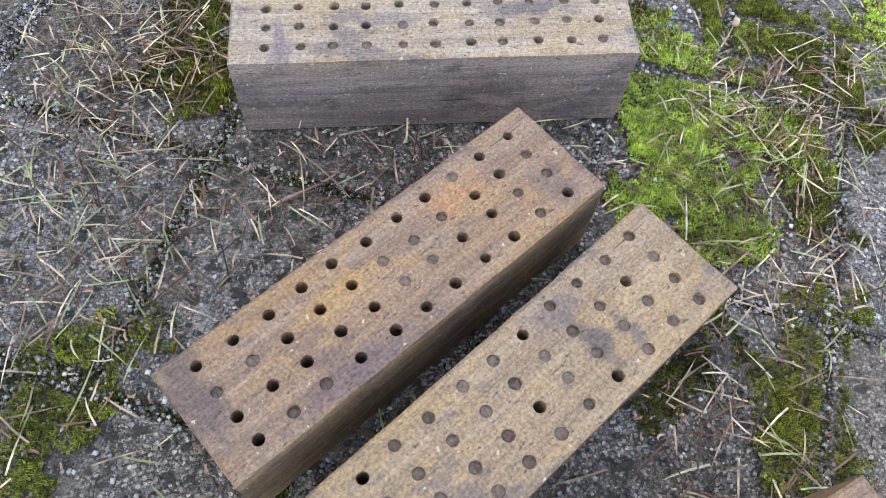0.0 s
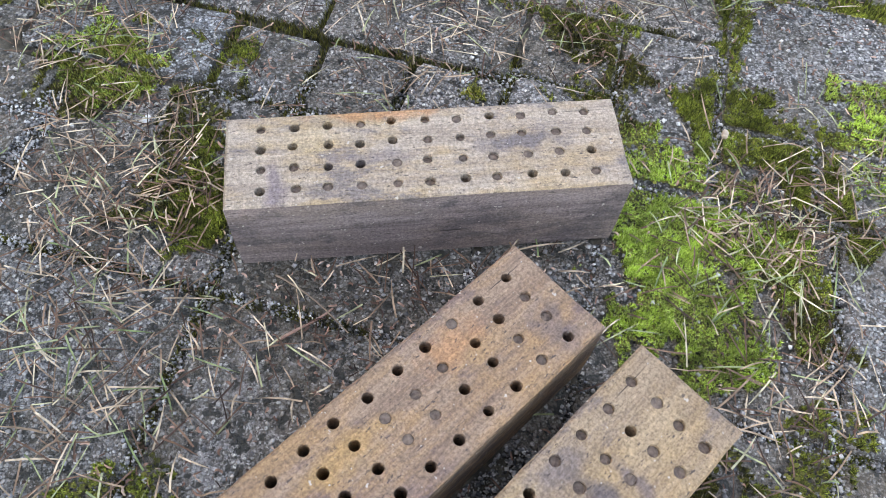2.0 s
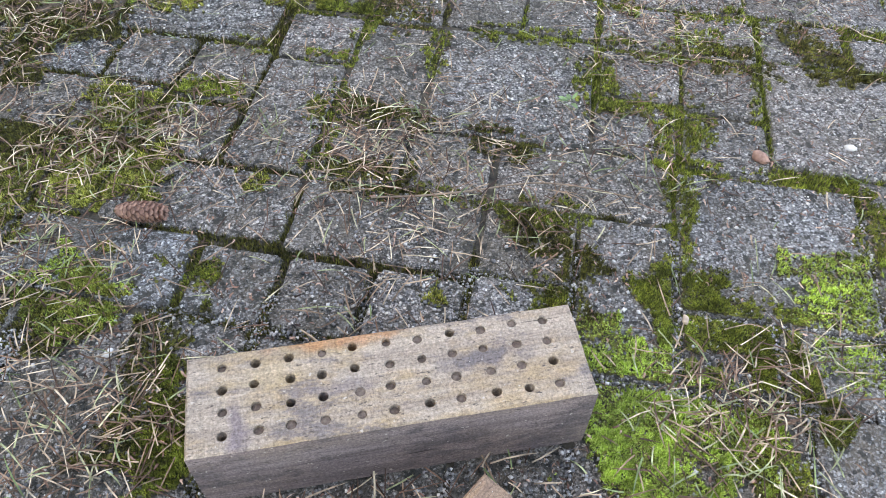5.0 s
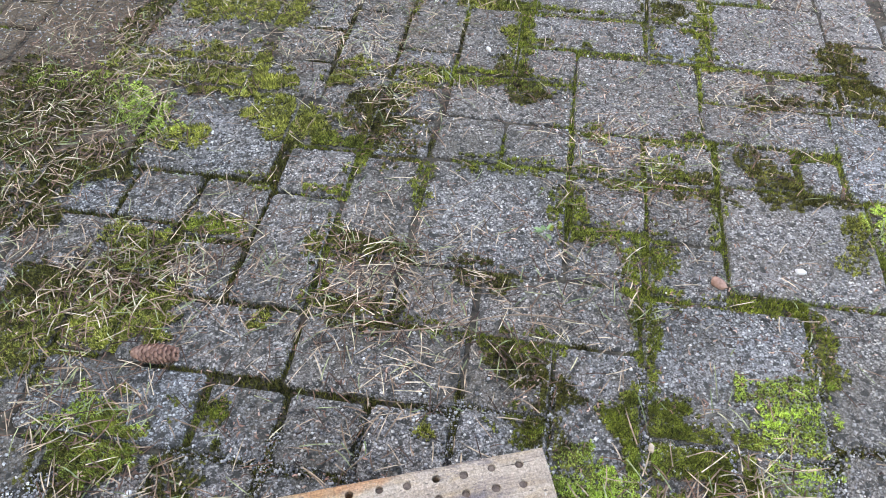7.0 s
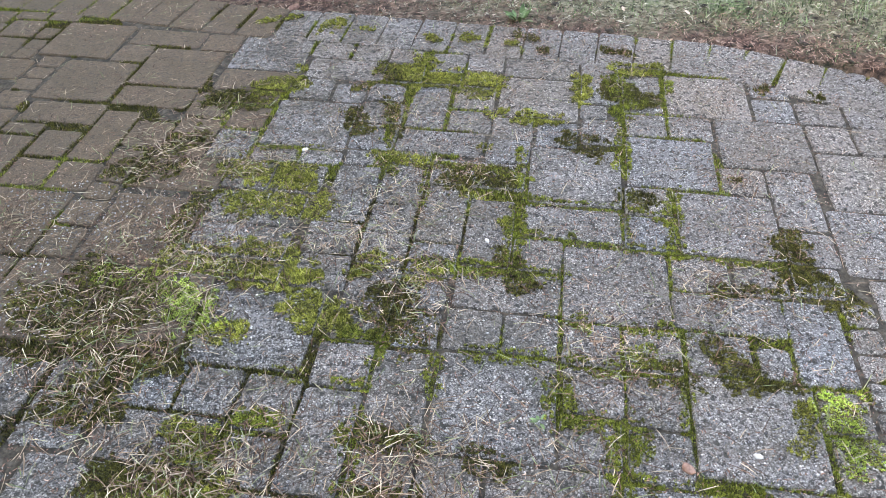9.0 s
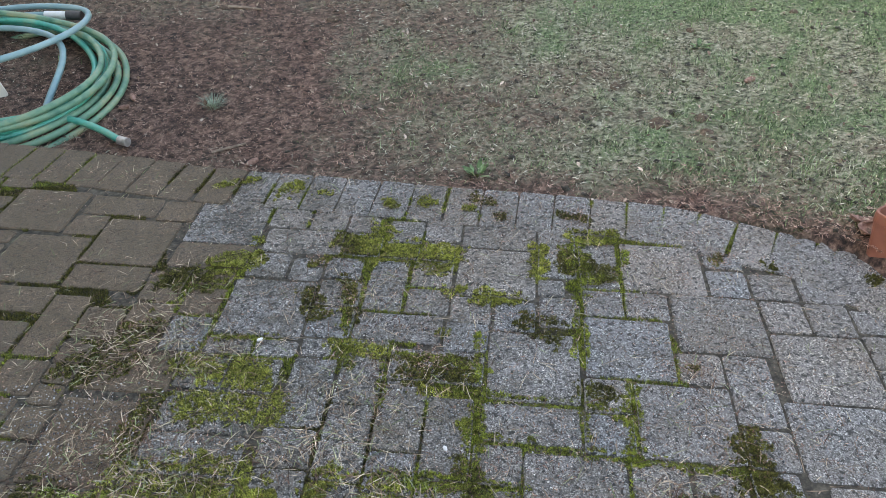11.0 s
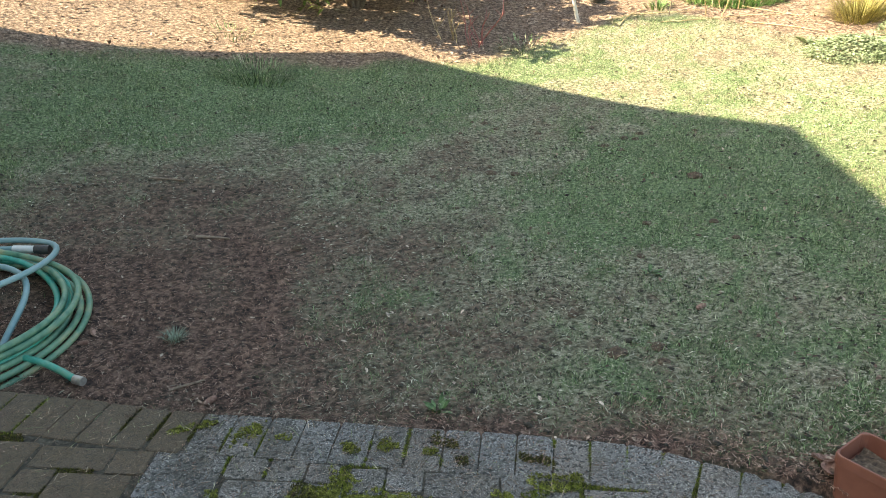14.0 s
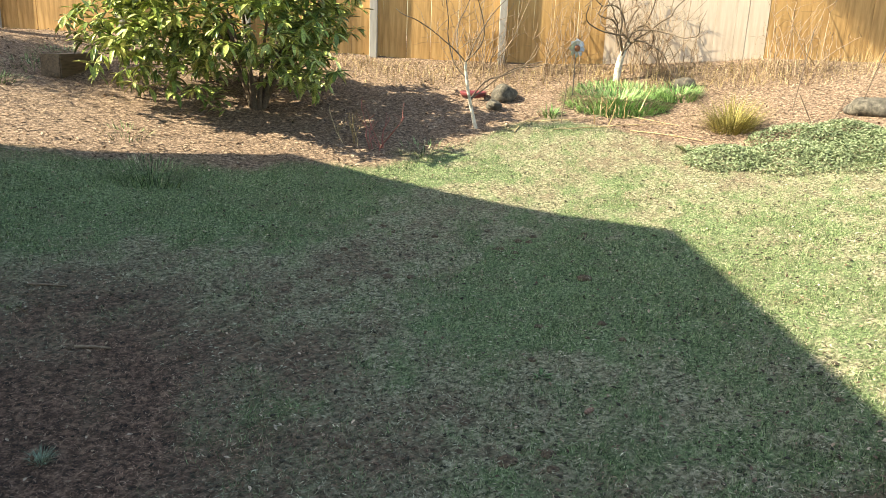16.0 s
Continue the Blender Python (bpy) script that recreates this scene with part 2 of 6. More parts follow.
def wood_material(name, light, dark, grime, stain, marks=()):
    """Sawn timber: grain along x, saw marks across it, warm stains, grey weathering, pale flecks and pits."""
    m, t, b = material(name, 0.8)
    v = coords(t, "object")
    grain = noise_of(t, coords(t, "object", (9, 380, 380)), 2.0, 6, 0.7)
    bands = noise_of(t, coords(t, "object", (3, 60, 60)), 2.0, 4, 0.6)
    col = mix(t, ramp(t, bands, [(0.36, grey(0)), (0.64, grey(1))]), dark, light)
    col = mix(t, ramp(t, noise_of(t, coords(t, "object", (1, 3.0, 3)), 8, 7, 0.7), [(0.47, grey(0)), (0.6, grey(0.8))]), col, stain)
    col = mix(t, ramp(t, noise_of(t, coords(t, "object", (1, 2.6, 2)), 10, 9, 0.75), [(0.52, grey(0)), (0.6, grey(0.75))]), col, grime)
    wobble = node(t, "ShaderNodeTexNoise", Scale=55.0, Detail=5.0)
    t.links.new(v, wobble.inputs["Vector"])
    for mx, my, rx, ry, tone, much in marks:
        # a stain of its own place on the timber
        mp = t.nodes.new("ShaderNodeMapping")
        mp.inputs["Scale"].default_value = (1 / rx, 1 / ry, 0)
        mp.inputs["Location"].default_value = (-mx / rx - 0.9, -my / ry - 0.9, 0)
        t.links.new(v, mp.inputs["Vector"])
        add = t.nodes.new("ShaderNodeVectorMath")
        add.operation = "MULTIPLY_ADD"
        t.links.new(wobble.outputs["Color"], add.inputs[0])
        add.inputs[1].default_value = (1.8, 1.8, 0)
        t.links.new(mp.outputs[0], add.inputs[2])
        ln = t.nodes.new("ShaderNodeVectorMath")
        ln.operation = "LENGTH"
        t.links.new(add.outputs[0], ln.inputs[0])
        col = mix(t, ramp(t, ln.outputs["Value"], [(0.35, grey(much)), (0.95, grey(0))]), col, tone)
    col = mix(t, 0.3, col, ramp(t, grain, [(0.36, grey(0.5)), (0.62, grey(1.3))]), "MULTIPLY")
    saw = noise_of(t, coords(t, "object", (420, 14, 14)), 2, 3, 0.6)
    col = mix(t, 0.15, col, ramp(t, saw, [(0.38, grey(0.5)), (0.6, grey(1.3))]), "MULTIPLY")
    mottle = noise_of(t, v, 420, 6, 0.82)
    col = mix(t, 0.85, col, ramp(t, mottle, [(0.36, grey(0.45)), (0.63, grey(1.5))]), "MULTIPLY")
    flecks = ramp(t, noise_of(t, v, 190, 2), [(0.69, grey(0)), (0.73, grey(0.85))])
    col = mix(t, flecks, col, (0.6, 0.54, 0.46))
    pits = ramp(t, noise_of(t, coords(t, "object", (1, 3, 3)), 150, 3), [(0.3, grey(0.9)), (0.37, grey(0))])
    col = mix(t, pits, col, (0.07, 0.055, 0.05))
    crack = ramp(t, noise_of(t, coords(t, "object", (2.2, 90, 60)), 1.6, 2), [(0.285, grey(1)), (0.3, grey(0))])
    col = mix(t, crack, col, (0.04, 0.03, 0.025))
    t.links.new(col, b.inputs["Base Color"])
    bump(t, b, mix(t, 0.5, grain, mottle), 0.9, 0.003)
    return m


def plain(name, stops, scale=20, rough=0.7, metal=0.0, relief=0.0, kind="world", stretch=(1, 1, 1)):
    m, t, b = material(name, rough, metal)
    f = noise_of(t, coords(t, kind, stretch), scale, 5)
    t.links.new(ramp(t, f, stops), b.inputs["Base Color"])
    if relief:
        bump(t, b, noise_of(t, coords(t, kind, stretch), scale * 3, 4), 0.6, relief)
    return m


def ground_material():
    m, t, b = material("lawn and bed soil", 0.95)
    v = coords(t)
    soil = ramp(t, noise_of(t, v, 32, 8, 0.75), [(0.38, (0.012, 0.007, 0.005)), (0.5, (0.095, 0.053, 0.037)), (0.66, (0.34, 0.21, 0.15))])
    # near-black stops in turf and green paint the shade between grass blades
    turf = ramp(t, noise_of(t, v, 42, 8, 0.78), [(0.39, (0.008, 0.011, 0.005)), (0.5, (0.22, 0.22, 0.13)), (0.62, (0.58, 0.53, 0.38))])
    green = ramp(t, noise_of(t, v, 60, 8, 0.78), [(0.38, (0.006, 0.012, 0.004)), (0.5, (0.12, 0.19, 0.075)), (0.62, (0.38, 0.46, 0.25))])
    mulch = ramp(t, noise_of(t, v, 34, 8, 0.8), [(0.38, (0.02, 0.014, 0.01)), (0.5, (0.19, 0.125, 0.088)), (0.64, (0.56, 0.42, 0.315))])
    bare = t.nodes.new("ShaderNodeAttribute")
    bare.attribute_name = "bare"
    bed = t.nodes.new("ShaderNodeAttribute")
    bed.attribute_name = "bed"
    lush = t.nodes.new("ShaderNodeAttribute")
    lush.attribute_name = "lush"
    patch = ramp(t, lush.outputs["Fac"], [(0.22, grey(0.6)), (0.42, grey(0))])
    turf = mix(t, ramp(t, lush.outputs["Fac"], [(0.46, grey(0)), (0.64, grey(0.9))]), turf, green)
    col = mix(t, patch, turf, soil)
    col = mix(t, bare.outputs["Fac"], col, soil)
    col = mix(t, bed.outputs["Fac"], col, mulch)
    t.links.new(col, b.inputs["Base Color"])
    bump(t, b, noise_of(t, v, 80, 6, 0.75), 1.0, 0.014)
    return m


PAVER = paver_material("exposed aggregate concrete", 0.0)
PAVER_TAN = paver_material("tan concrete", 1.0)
WOOD_GREY = wood_material("weathered grey timber", (0.5, 0.405, 0.315), (0.35, 0.275, 0.215), (0.17, 0.15, 0.155), (0.44, 0.31, 0.175), ((-0.1, 0.016, 0.045, 0.016, (0.58, 0.42, 0.22), 0.45), (-0.035, 0.042, 0.06, 0.012, (0.5, 0.22, 0.09), 0.7), (0.08, 0.003, 0.05, 0.013, (0.13, 0.12, 0.14), 0.8), (-0.04, -0.004, 0.05, 0.012, (0.2, 0.17, 0.18), 0.6), (-0.125, -0.03, 0.012, 0.03, (0.2, 0.16, 0.18), 0.7)))
WOOD_TAN = wood_material("weathered tan timber", (0.37, 0.25, 0.17), (0.24, 0.155, 0.11), (0.17, 0.115, 0.11), (0.4, 0.235, 0.115), ((-0.15, 0.015, 0.022, 0.06, (0.15, 0.11, 0.098), 0.85), (-0.036, 0.012, 0.05, 0.016, (0.46, 0.27, 0.11), 0.75), (0.07, 0.02, 0.04, 0.018, (0.5, 0.25, 0.12), 0.7), (-0.05, -0.038, 0.08, 0.014, (0.17, 0.12, 0.12), 0.7), (0.135, -0.02, 0.02, 0.03, (0.16, 0.125, 0.125), 0.6)))
WOOD_PALE = wood_material("weathered pale timber", (0.4, 0.29, 0.19), (0.29, 0.2, 0.13), (0.17, 0.135, 0.13), (0.42, 0.28, 0.145), ((0.06, -0.006, 0.012, 0.036, (0.12, 0.098, 0.098), 0.85), (0.05, 0.026, 0.03, 0.016, (0.17, 0.138, 0.135), 0.75), (0.085, -0.012, 0.008, 0.022, (0.14, 0.11, 0.12), 0.7), (0.12, 0.0, 0.035, 0.03, (0.46, 0.33, 0.2), 0.6)))
# the blocks' vertical sides, in darker tones than their tops
SIDE_GREY = wood_material("darker grey timber side", (0.33, 0.262, 0.245), (0.19, 0.148, 0.142), (0.1, 0.085, 0.09), (0.27, 0.21, 0.18))
SIDE_TAN = wood_material("darker brown timber side", (0.3, 0.2, 0.125), (0.18, 0.115, 0.07), (0.1, 0.07, 0.06), (0.28, 0.17, 0.08))
PLUG = plain("dried mud", [(0.3, (0.1, 0.07, 0.055)), (0.7, (0.24, 0.18, 0.14))], 300, 0.95, relief=0.002)
BED = plain("damp joint soil", [(0.3, (0.016, 0.014, 0.01)), (0.5, (0.06, 0.05, 0.035)), (0.7, (0.13, 0.115, 0.085))], 70, 0.95, relief=0.006)
MOSS_LIME = strand_material("bright moss", [(0, (0.08, 0.13, 0.02)), (0.3, (0.32, 0.47, 0.06)), (0.7, (0.54, 0.69, 0.14)), (1, (0.74, 0.82, 0.3))])
MOSS_GOLD = strand_material("yellow moss", [(0, (0.04, 0.042, 0.012)), (0.4, (0.2, 0.215, 0.032)), (0.75, (0.4, 0.41, 0.075)), (1, (0.66, 0.62, 0.2))])
MOSS_DEEP = strand_material("dark moss", [(0, (0.02, 0.018, 0.008)), (0.5, (0.085, 0.08, 0.017)), (1, (0.22, 0.21, 0.045))])
MOSS_MID = strand_material("green moss", [(0, (0.028, 0.036, 0.008)), (0.4, (0.15, 0.18, 0.024)), (1, (0.44, 0.49, 0.09))])
NEEDLE = strand_material("dry pine needles", [(0, (0.05, 0.026, 0.018)), (0.35, (0.2, 0.115, 0.075)), (0.62, (0.43, 0.31, 0.205)), (0.82, (0.68, 0.55, 0.39)), (0.88, (0.36, 0.38, 0.2)), (1, (0.16, 0.22, 0.09))])
RUSTY = strand_material("brown conifer litter", [(0, (0.03, 0.017, 0.013)), (0.4, (0.23, 0.123, 0.088)), (0.75, (0.42, 0.25, 0.18)), (1, (0.62, 0.45, 0.34))])
DRY_STALK = strand_material("dry stalks", [(0, (0.16, 0.1, 0.05)), (0.5, (0.4, 0.29, 0.15)), (1, (0.62, 0.5, 0.3))])
GRASS = strand_material("lawn grass", [(0, (0.014, 0.032, 0.012)), (0.3, (0.07, 0.125, 0.045)), (0.55, (0.2, 0.31, 0.12)), (0.85, (0.36, 0.47, 0.23)), (1, (0.66, 0.62, 0.44))], 0.75, 24)
STRAW = strand_material("dry thatch", [(0, (0.04, 0.032, 0.022)), (0.25, (0.18, 0.15, 0.1)), (0.5, (0.4, 0.37, 0.26)), (0.85, (0.54, 0.5, 0.37)), (1, (0.68, 0.64, 0.5))], 0.75, 24)
GRIT = strand_material("loose grit", [(0, (0.06, 0.062, 0.066)), (0.4, (0.25, 0.247, 0.243)), (0.8, (0.45, 0.435, 0.41)), (1, (0.68, 0.66, 0.62))])
LITTER = strand_material("fallen dry leaves", [(0, (0.06, 0.033, 0.022)), (0.45, (0.2, 0.125, 0.085)), (0.8, (0.4, 0.29, 0.205)), (1, (0.6, 0.48, 0.37))])
RHODO = strand_material("leathery evergreen leaves", [(0, (0.09, 0.14, 0.035)), (0.4, (0.26, 0.34, 0.085)), (0.8, (0.46, 0.52, 0.17)), (1, (0.68, 0.68, 0.34))], 0.36)
COVER = strand_material("groundcover leaves", [(0, (0.15, 0.2, 0.11)), (0.5, (0.26, 0.33, 0.19)), (1, (0.4, 0.46, 0.28))], 0.8)
LILY = strand_material("fresh green blades", [(0, (0.06, 0.14, 0.04)), (0.5, (0.19, 0.35, 0.11)), (1, (0.4, 0.54, 0.26))], 0.5)
FERN = strand_material("yellowing fern fronds", [(0, (0.13, 0.12, 0.03)), (0.5, (0.27, 0.23, 0.07)), (1, (0.42, 0.36, 0.14))])
WEED = strand_material("pale weed leaves", [(0, (0.1, 0.17, 0.06)), (1, (0.2, 0.3, 0.13))], 0.55)
SAGE = strand_material("grey green tuft", [(0, (0.17, 0.22, 0.15)), (1, (0.33, 0.4, 0.3))], 0.6)
BARK = plain("brown bark", [(0.3, (0.07, 0.05, 0.038)), (0.7, (0.18, 0.135, 0.1))], 60, 0.9, relief=0.004)
WHITE_BARK = plain("limewashed pale bark", [(0.35, (0.3, 0.25, 0.2)), (0.55, (0.62, 0.57, 0.5)), (0.7, (0.75, 0.71, 0.65))], 25, 0.85, relief=0.004)
TWIG = plain("dry twig", [(0.3, (0.16, 0.11, 0.08)), (0.7, (0.36, 0.27, 0.19))], 60, 0.85)
RED_TWIG = plain("red twig", [(0.3, (0.2, 0.05, 0.05)), (0.7, (0.38, 0.14, 0.12))], 60, 0.6)
CONE = plain("pine cone scales", [(0.3, (0.17, 0.085, 0.062)), (0.7, (0.46, 0.28, 0.21))], 120, 0.8)
TERRACOTTA = plain("terracotta plastic", [(0.3, (0.2, 0.07, 0.045)), (0.7, (0.3, 0.11, 0.07))], 12, 0.5, relief=0.001)
LILAC = plain("faded lilac plastic", [(0.3, (0.36, 0.285, 0.35)), (0.7, (0.47, 0.38, 0.45))], 12, 0.5, relief=0.001)
POTTING = plain("potting soil", [(0.3, (0.04, 0.025, 0.018)), (0.6, (0.16, 0.11, 0.07)), (0.75, (0.35, 0.28, 0.2))], 90, 0.95, relief=0.008)
HOSE_GREEN = plain("green rubber hose", [(0.3, (0.012, 0.15, 0.1)), (0.5, (0.03, 0.32, 0.24)), (0.7, (0.17, 0.33, 0.22))], 11, 0.4)
HOSE_OLIVE = plain("dusty olive hose", [(0.3, (0.025, 0.13, 0.085)), (0.5, (0.12, 0.25, 0.16)), (0.7, (0.29, 0.3, 0.17))], 11, 0.5)
HOSE_BLUE = plain("grey blue hose", [(0.3, (0.14, 0.27, 0.28)), (0.7, (0.26, 0.38, 0.38))], 9, 0.45)
CREAM = plain("cream painted board", [(0.3, (0.62, 0.56, 0.46)), (0.7, (0.74, 0.68, 0.58))], 8, 0.6)
BRASS = plain("dull metal", [(0.3, (0.35, 0.33, 0.3)), (0.7, (0.55, 0.52, 0.48))], 60, 0.4, 0.6)
WHITE = plain("white plastic", [(0.3, (0.6, 0.58, 0.54)), (0.7, (0.75, 0.73, 0.7))], 30, 0.5)
BLACK = plain("black fitting", [(0.3, (0.03, 0.03, 0.03)), (0.7, (0.07, 0.06, 0.06))], 60, 0.5)
STONE = plain("garden stone", [(0.3, (0.03, 0.027, 0.024)), (0.55, (0.1, 0.09, 0.075)), (0.75, (0.2, 0.18, 0.15))], 22, 0.9, relief=0.01)
CEDAR = plain("golden cedar", [(0.3, (0.3, 0.165, 0.06)), (0.55, (0.5, 0.3, 0.12)), (0.75, (0.6, 0.4, 0.19))], 3, 0.7, 0, 0.002, "object", (6, 6, 0.6))
CEDAR_PALE = plain("pale new boards", [(0.3, (0.56, 0.44, 0.34)), (0.55, (0.68, 0.56, 0.46)), (0.75, (0.75, 0.64, 0.54))], 3, 0.7, 0, 0.002, "object", (6, 6, 0.6))
CEDAR_GREY = plain("silvered post wood", [(0.3, (0.3, 0.28, 0.26)), (0.7, (0.44, 0.42, 0.4))], 3, 0.8, 0, 0.002, "object", (6, 6, 0.6))
TIE = plain("dark landscape timber", [(0.3, (0.08, 0.06, 0.045)), (0.7, (0.2, 0.15, 0.11))], 6, 0.9, 0, 0.004, "object", (1, 8, 8))
SIDING = plain("painted siding", [(0.3, (0.5, 0.47, 0.4)), (0.7, (0.56, 0.53, 0.46))], 2, 0.8)
SHINGLE = plain("dark roof shingles", [(0.3, (0.06, 0.055, 0.05)), (0.7, (0.12, 0.11, 0.1))], 8, 0.9)
RED_TRAY = plain("red plastic", [(0.3, (0.13, 0.025, 0.035)), (0.7, (0.2, 0.045, 0.055))], 20, 0.4)
PETAL = plain("weathered tin", [(0.3, (0.3, 0.32, 0.36)), (0.7, (0.5, 0.52, 0.55))], 40, 0.4, 0.7)
RUST = plain("rusty tin", [(0.3, (0.16, 0.06, 0.03)), (0.7, (0.3, 0.12, 0.06))], 60, 0.7, 0.3)
GROUND_MAT = ground_material()

# ---- ground ----
def axis(lo, hi, step, far):
    core = np.arange(lo, hi + step / 2, step)
    out = np.array([0.5, 1, 2, 4, 8, 16, 40, 100, far])
    return np.concatenate([lo - out[::-1], core, hi + out])


def build_ground():
    xs, ys = axis(-4, 10, 0.07, 400), axis(-2, 12, 0.07, 400)
    gx, gy = np.meshgrid(xs, ys)
    gz = ground_z(gx, gy)
    # under the paving the soil lies deeper
    inside = (gy < np.interp(gx, EDGE_X, EDGE_Y) - 0.03) & (gx < 1.72)
    gz = np.where(inside, np.minimum(gz, -0.075), gz)
    nx, ny = len(xs), len(ys)
    idx = np.arange(nx * ny).reshape(ny, nx)
    f = np.stack([idx[:-1, :-1], idx[:-1, 1:], idx[1:, 1:], idx[1:, :-1]], -1).reshape(-1, 4)
    me = bpy.data.meshes.new("ground")
    me.from_pydata(np.stack([gx, gy, gz], -1).reshape(-1, 3).tolist(), [], f.tolist())
    for key, val in (("bare", bare_mask(gx, gy)), ("bed", bed_mask(gx, gy)), ("lush", lushness(gx, gy))):
        a = me.attributes.new(key, "FLOAT", "POINT")
        a.data.foreach_set("value", np.ascontiguousarray(val, dtype=np.float32).reshape(-1))
    me.materials.append(GROUND_MAT)
    tagged(smooth(new("ground", me)), "patchy lawn, bare brown soil and mulched garden bed", "ground", kind="structure")


build_ground()


# ---- house behind and beside the paving, whose shadow lies over the lawn ----
def prism(bm, profile, x0, x1):
    """A solid with a profile of (y, z), from x0 to x1."""
    a = [bm.verts.new((x0, y, z)) for y, z in profile]
    b = [bm.verts.new((x1, y, z)) for y, z in profile]
    n = len(profile)
    bm.faces.new(a)
    bm.faces.new(b[::-1])
    for i in range(n):
        bm.faces.new((a[i], b[i], b[(i + 1) % n], a[(i + 1) % n]))
    bmesh.ops.recalc_face_normals(bm, faces=bm.faces)


house = tagged(new("house"), "house with painted siding and dark gable roof", "house")
bm = bmesh.new()
prism(bm, [(6.85, -0.3), (6.85, 4.0), (5.38, 5.12), (2.88, 4.27), (-3.0, 2.27), (-3.0, -0.3)], -8, -2.3)
part("wall", bm, SIDING, house)
bm = bmesh.new()
prism(bm, [(7.34, 3.86), (5.38, 5.32), (5.38, 5.14), (7.26, 3.74)], -8.3, -2.3)
part("roof", bm, SHINGLE, house)
bm = bmesh.new()
prism(bm, [(5.376, 5.32), (-3.3, 2.37), (-3.3, 2.19), (5.376, 5.14)], -8.3, -2.3)
part("roof", bm, SHINGLE, house)

# ---- nesting blocks ----
def drilled_block(name, length, width, height, nx, ny, x0, y0, px, py, wood, side, plugged, m, label):
    """A sawn timber with rows of drilled holes in its top face. Local origin: the middle of its underside."""
    R, seg = 0.0041, 16
    bm = bmesh.new()
    rng = random.Random(int(m.translation.x * 1000))

    def ring_square(cx, cy):
        out = []
        for k in range(seg):
            # even steps along the sides, so that neighbours share their corners
            j, s = k % 4, k // 4
            u = 1 - j / 2
            sx, sy = [(u, 1), (-1, u), (-u, -1), (1, -u)][s]
            out.append((cx + sx * px / 2, cy + sy * py / 2))
        return out
    holes = []
    for i in range(nx):
        for j in range(ny):
            cx, cy = x0 + i * px, y0 + j * py
            hx, hy = cx + rng.uniform(-1, 1) * 0.0013, cy + rng.uniform(-1, 1) * 0.0013
            sq = [bm.verts.new((a, b, height)) for a, b in ring_square(cx, cy)]
            r = R * rng.uniform(0.93, 1.08)
            ang = [2 * math.pi * k / seg + math.pi / 4 for k in range(seg)]
            lip = [bm.verts.new((hx + (r + 0.0006) * math.cos(a), hy + (r + 0.0006) * math.sin(a), height)) for a in ang]
            rim = [bm.verts.new((hx + r * math.cos(a), hy + r * math.sin(a), height - 0.0007)) for a in ang]
            low = [bm.verts.new((hx + r * math.cos(a), hy + r * math.sin(a), height - 0.06)) for a in ang]
            for k in range(seg):
                n = (k + 1) % seg
                bm.faces.new((sq[k], sq[n], lip[n], lip[k]))
                bm.faces.new((lip[k], lip[n], rim[n], rim[k]))
                bm.faces.new((rim[k], rim[n], low[n], low[k]))
            bm.faces.new(low[::-1])
            holes.append((hx, hy, r))
    # the strips round the holes, the arris and the sides
    gx0, gx1 = x0 - px / 2, x0 + (nx - 0.5) * px
    gy0, gy1 = y0 - py / 2, y0 + (ny - 0.5) * py
    bmesh.ops.remove_doubles(bm, verts=bm.verts, dist=0.0002)
    edge = [e for e in bm.edges if e.is_boundary and all(abs(v.co.z - height) < 1e-6 for v in e.verts)]
    L2, W2, B = length / 2, width / 2, 0.002

    def out_to(v, inset, z):
        x = -L2 + inset if abs(v.co.x - gx0) < 1e-4 else L2 - inset if abs(v.co.x - gx1) < 1e-4 else v.co.x
        y = -W2 + inset if abs(v.co.y - gy0) < 1e-4 else W2 - inset if abs(v.co.y - gy1) < 1e-4 else v.co.y
        return (x, y, z)
    ring = {v for e in edge for v in e.verts}
    base = {v: v.co.copy() for v in ring}
    levels = [(B, height, 0.0004), (0, height - B, 0.0006), (0, height * 0.66, 0.0007), (0, height * 0.33, 0.0007), (0.0006, 0.0, 0.0003)]
    prev = {v: v for v in ring}
    for inset, z, rough in levels:
        cur = {}
        for v in ring:
            p = Vector(out_to(v, inset, z))
            d = noise.noise(p * 45 + Vector((len(name), nx, z * 30)))
            p += Vector((rough * d * 1.5, rough * d, 0))
            cur[v] = bm.verts.new(p)
        for e in edge:
            a, b = e.verts
            bm.faces.new((prev[a], prev[b], cur[b], cur[a]))
        prev = cur
    bmesh.ops.holes_fill(bm, edges=[e for e in bm.edges if e.is_boundary], sides=0)
    bmesh.ops.recalc_face_normals(bm, faces=bm.faces)
    ob = part(name, bm, wood)
    ob.data.materials.append(side)
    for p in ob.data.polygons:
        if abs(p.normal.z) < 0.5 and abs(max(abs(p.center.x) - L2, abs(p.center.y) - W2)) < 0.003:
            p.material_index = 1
    ob.matrix_basis = m
    tagged(ob, label, "nesting block", "drilled blocks on the paving")
    for n, (hx, hy, r) in enumerate(holes):
        depth = plugged(n, rng)
        if depth is None:
            continue
        pm = bmesh.new()
        c = pm.verts.new((hx, hy, height - depth + rng.uniform(-0.0008, 0.0006)))
        rr = [pm.verts.new((hx + r * 0.995 * math.cos(a * math.pi / 5), hy + r * 0.995 * math.sin(a * math.pi / 5), height - depth - 0.0006 + rng.uniform(-0.0005, 0.0005))) for a in range(10)]
        for a in range(10):
            pm.faces.new((c, rr[a], rr[(a + 1) % 10]))
        part("mud_plug", pm, PLUG, ob, "dried mud plug" if n == 0 else "")
    return ob


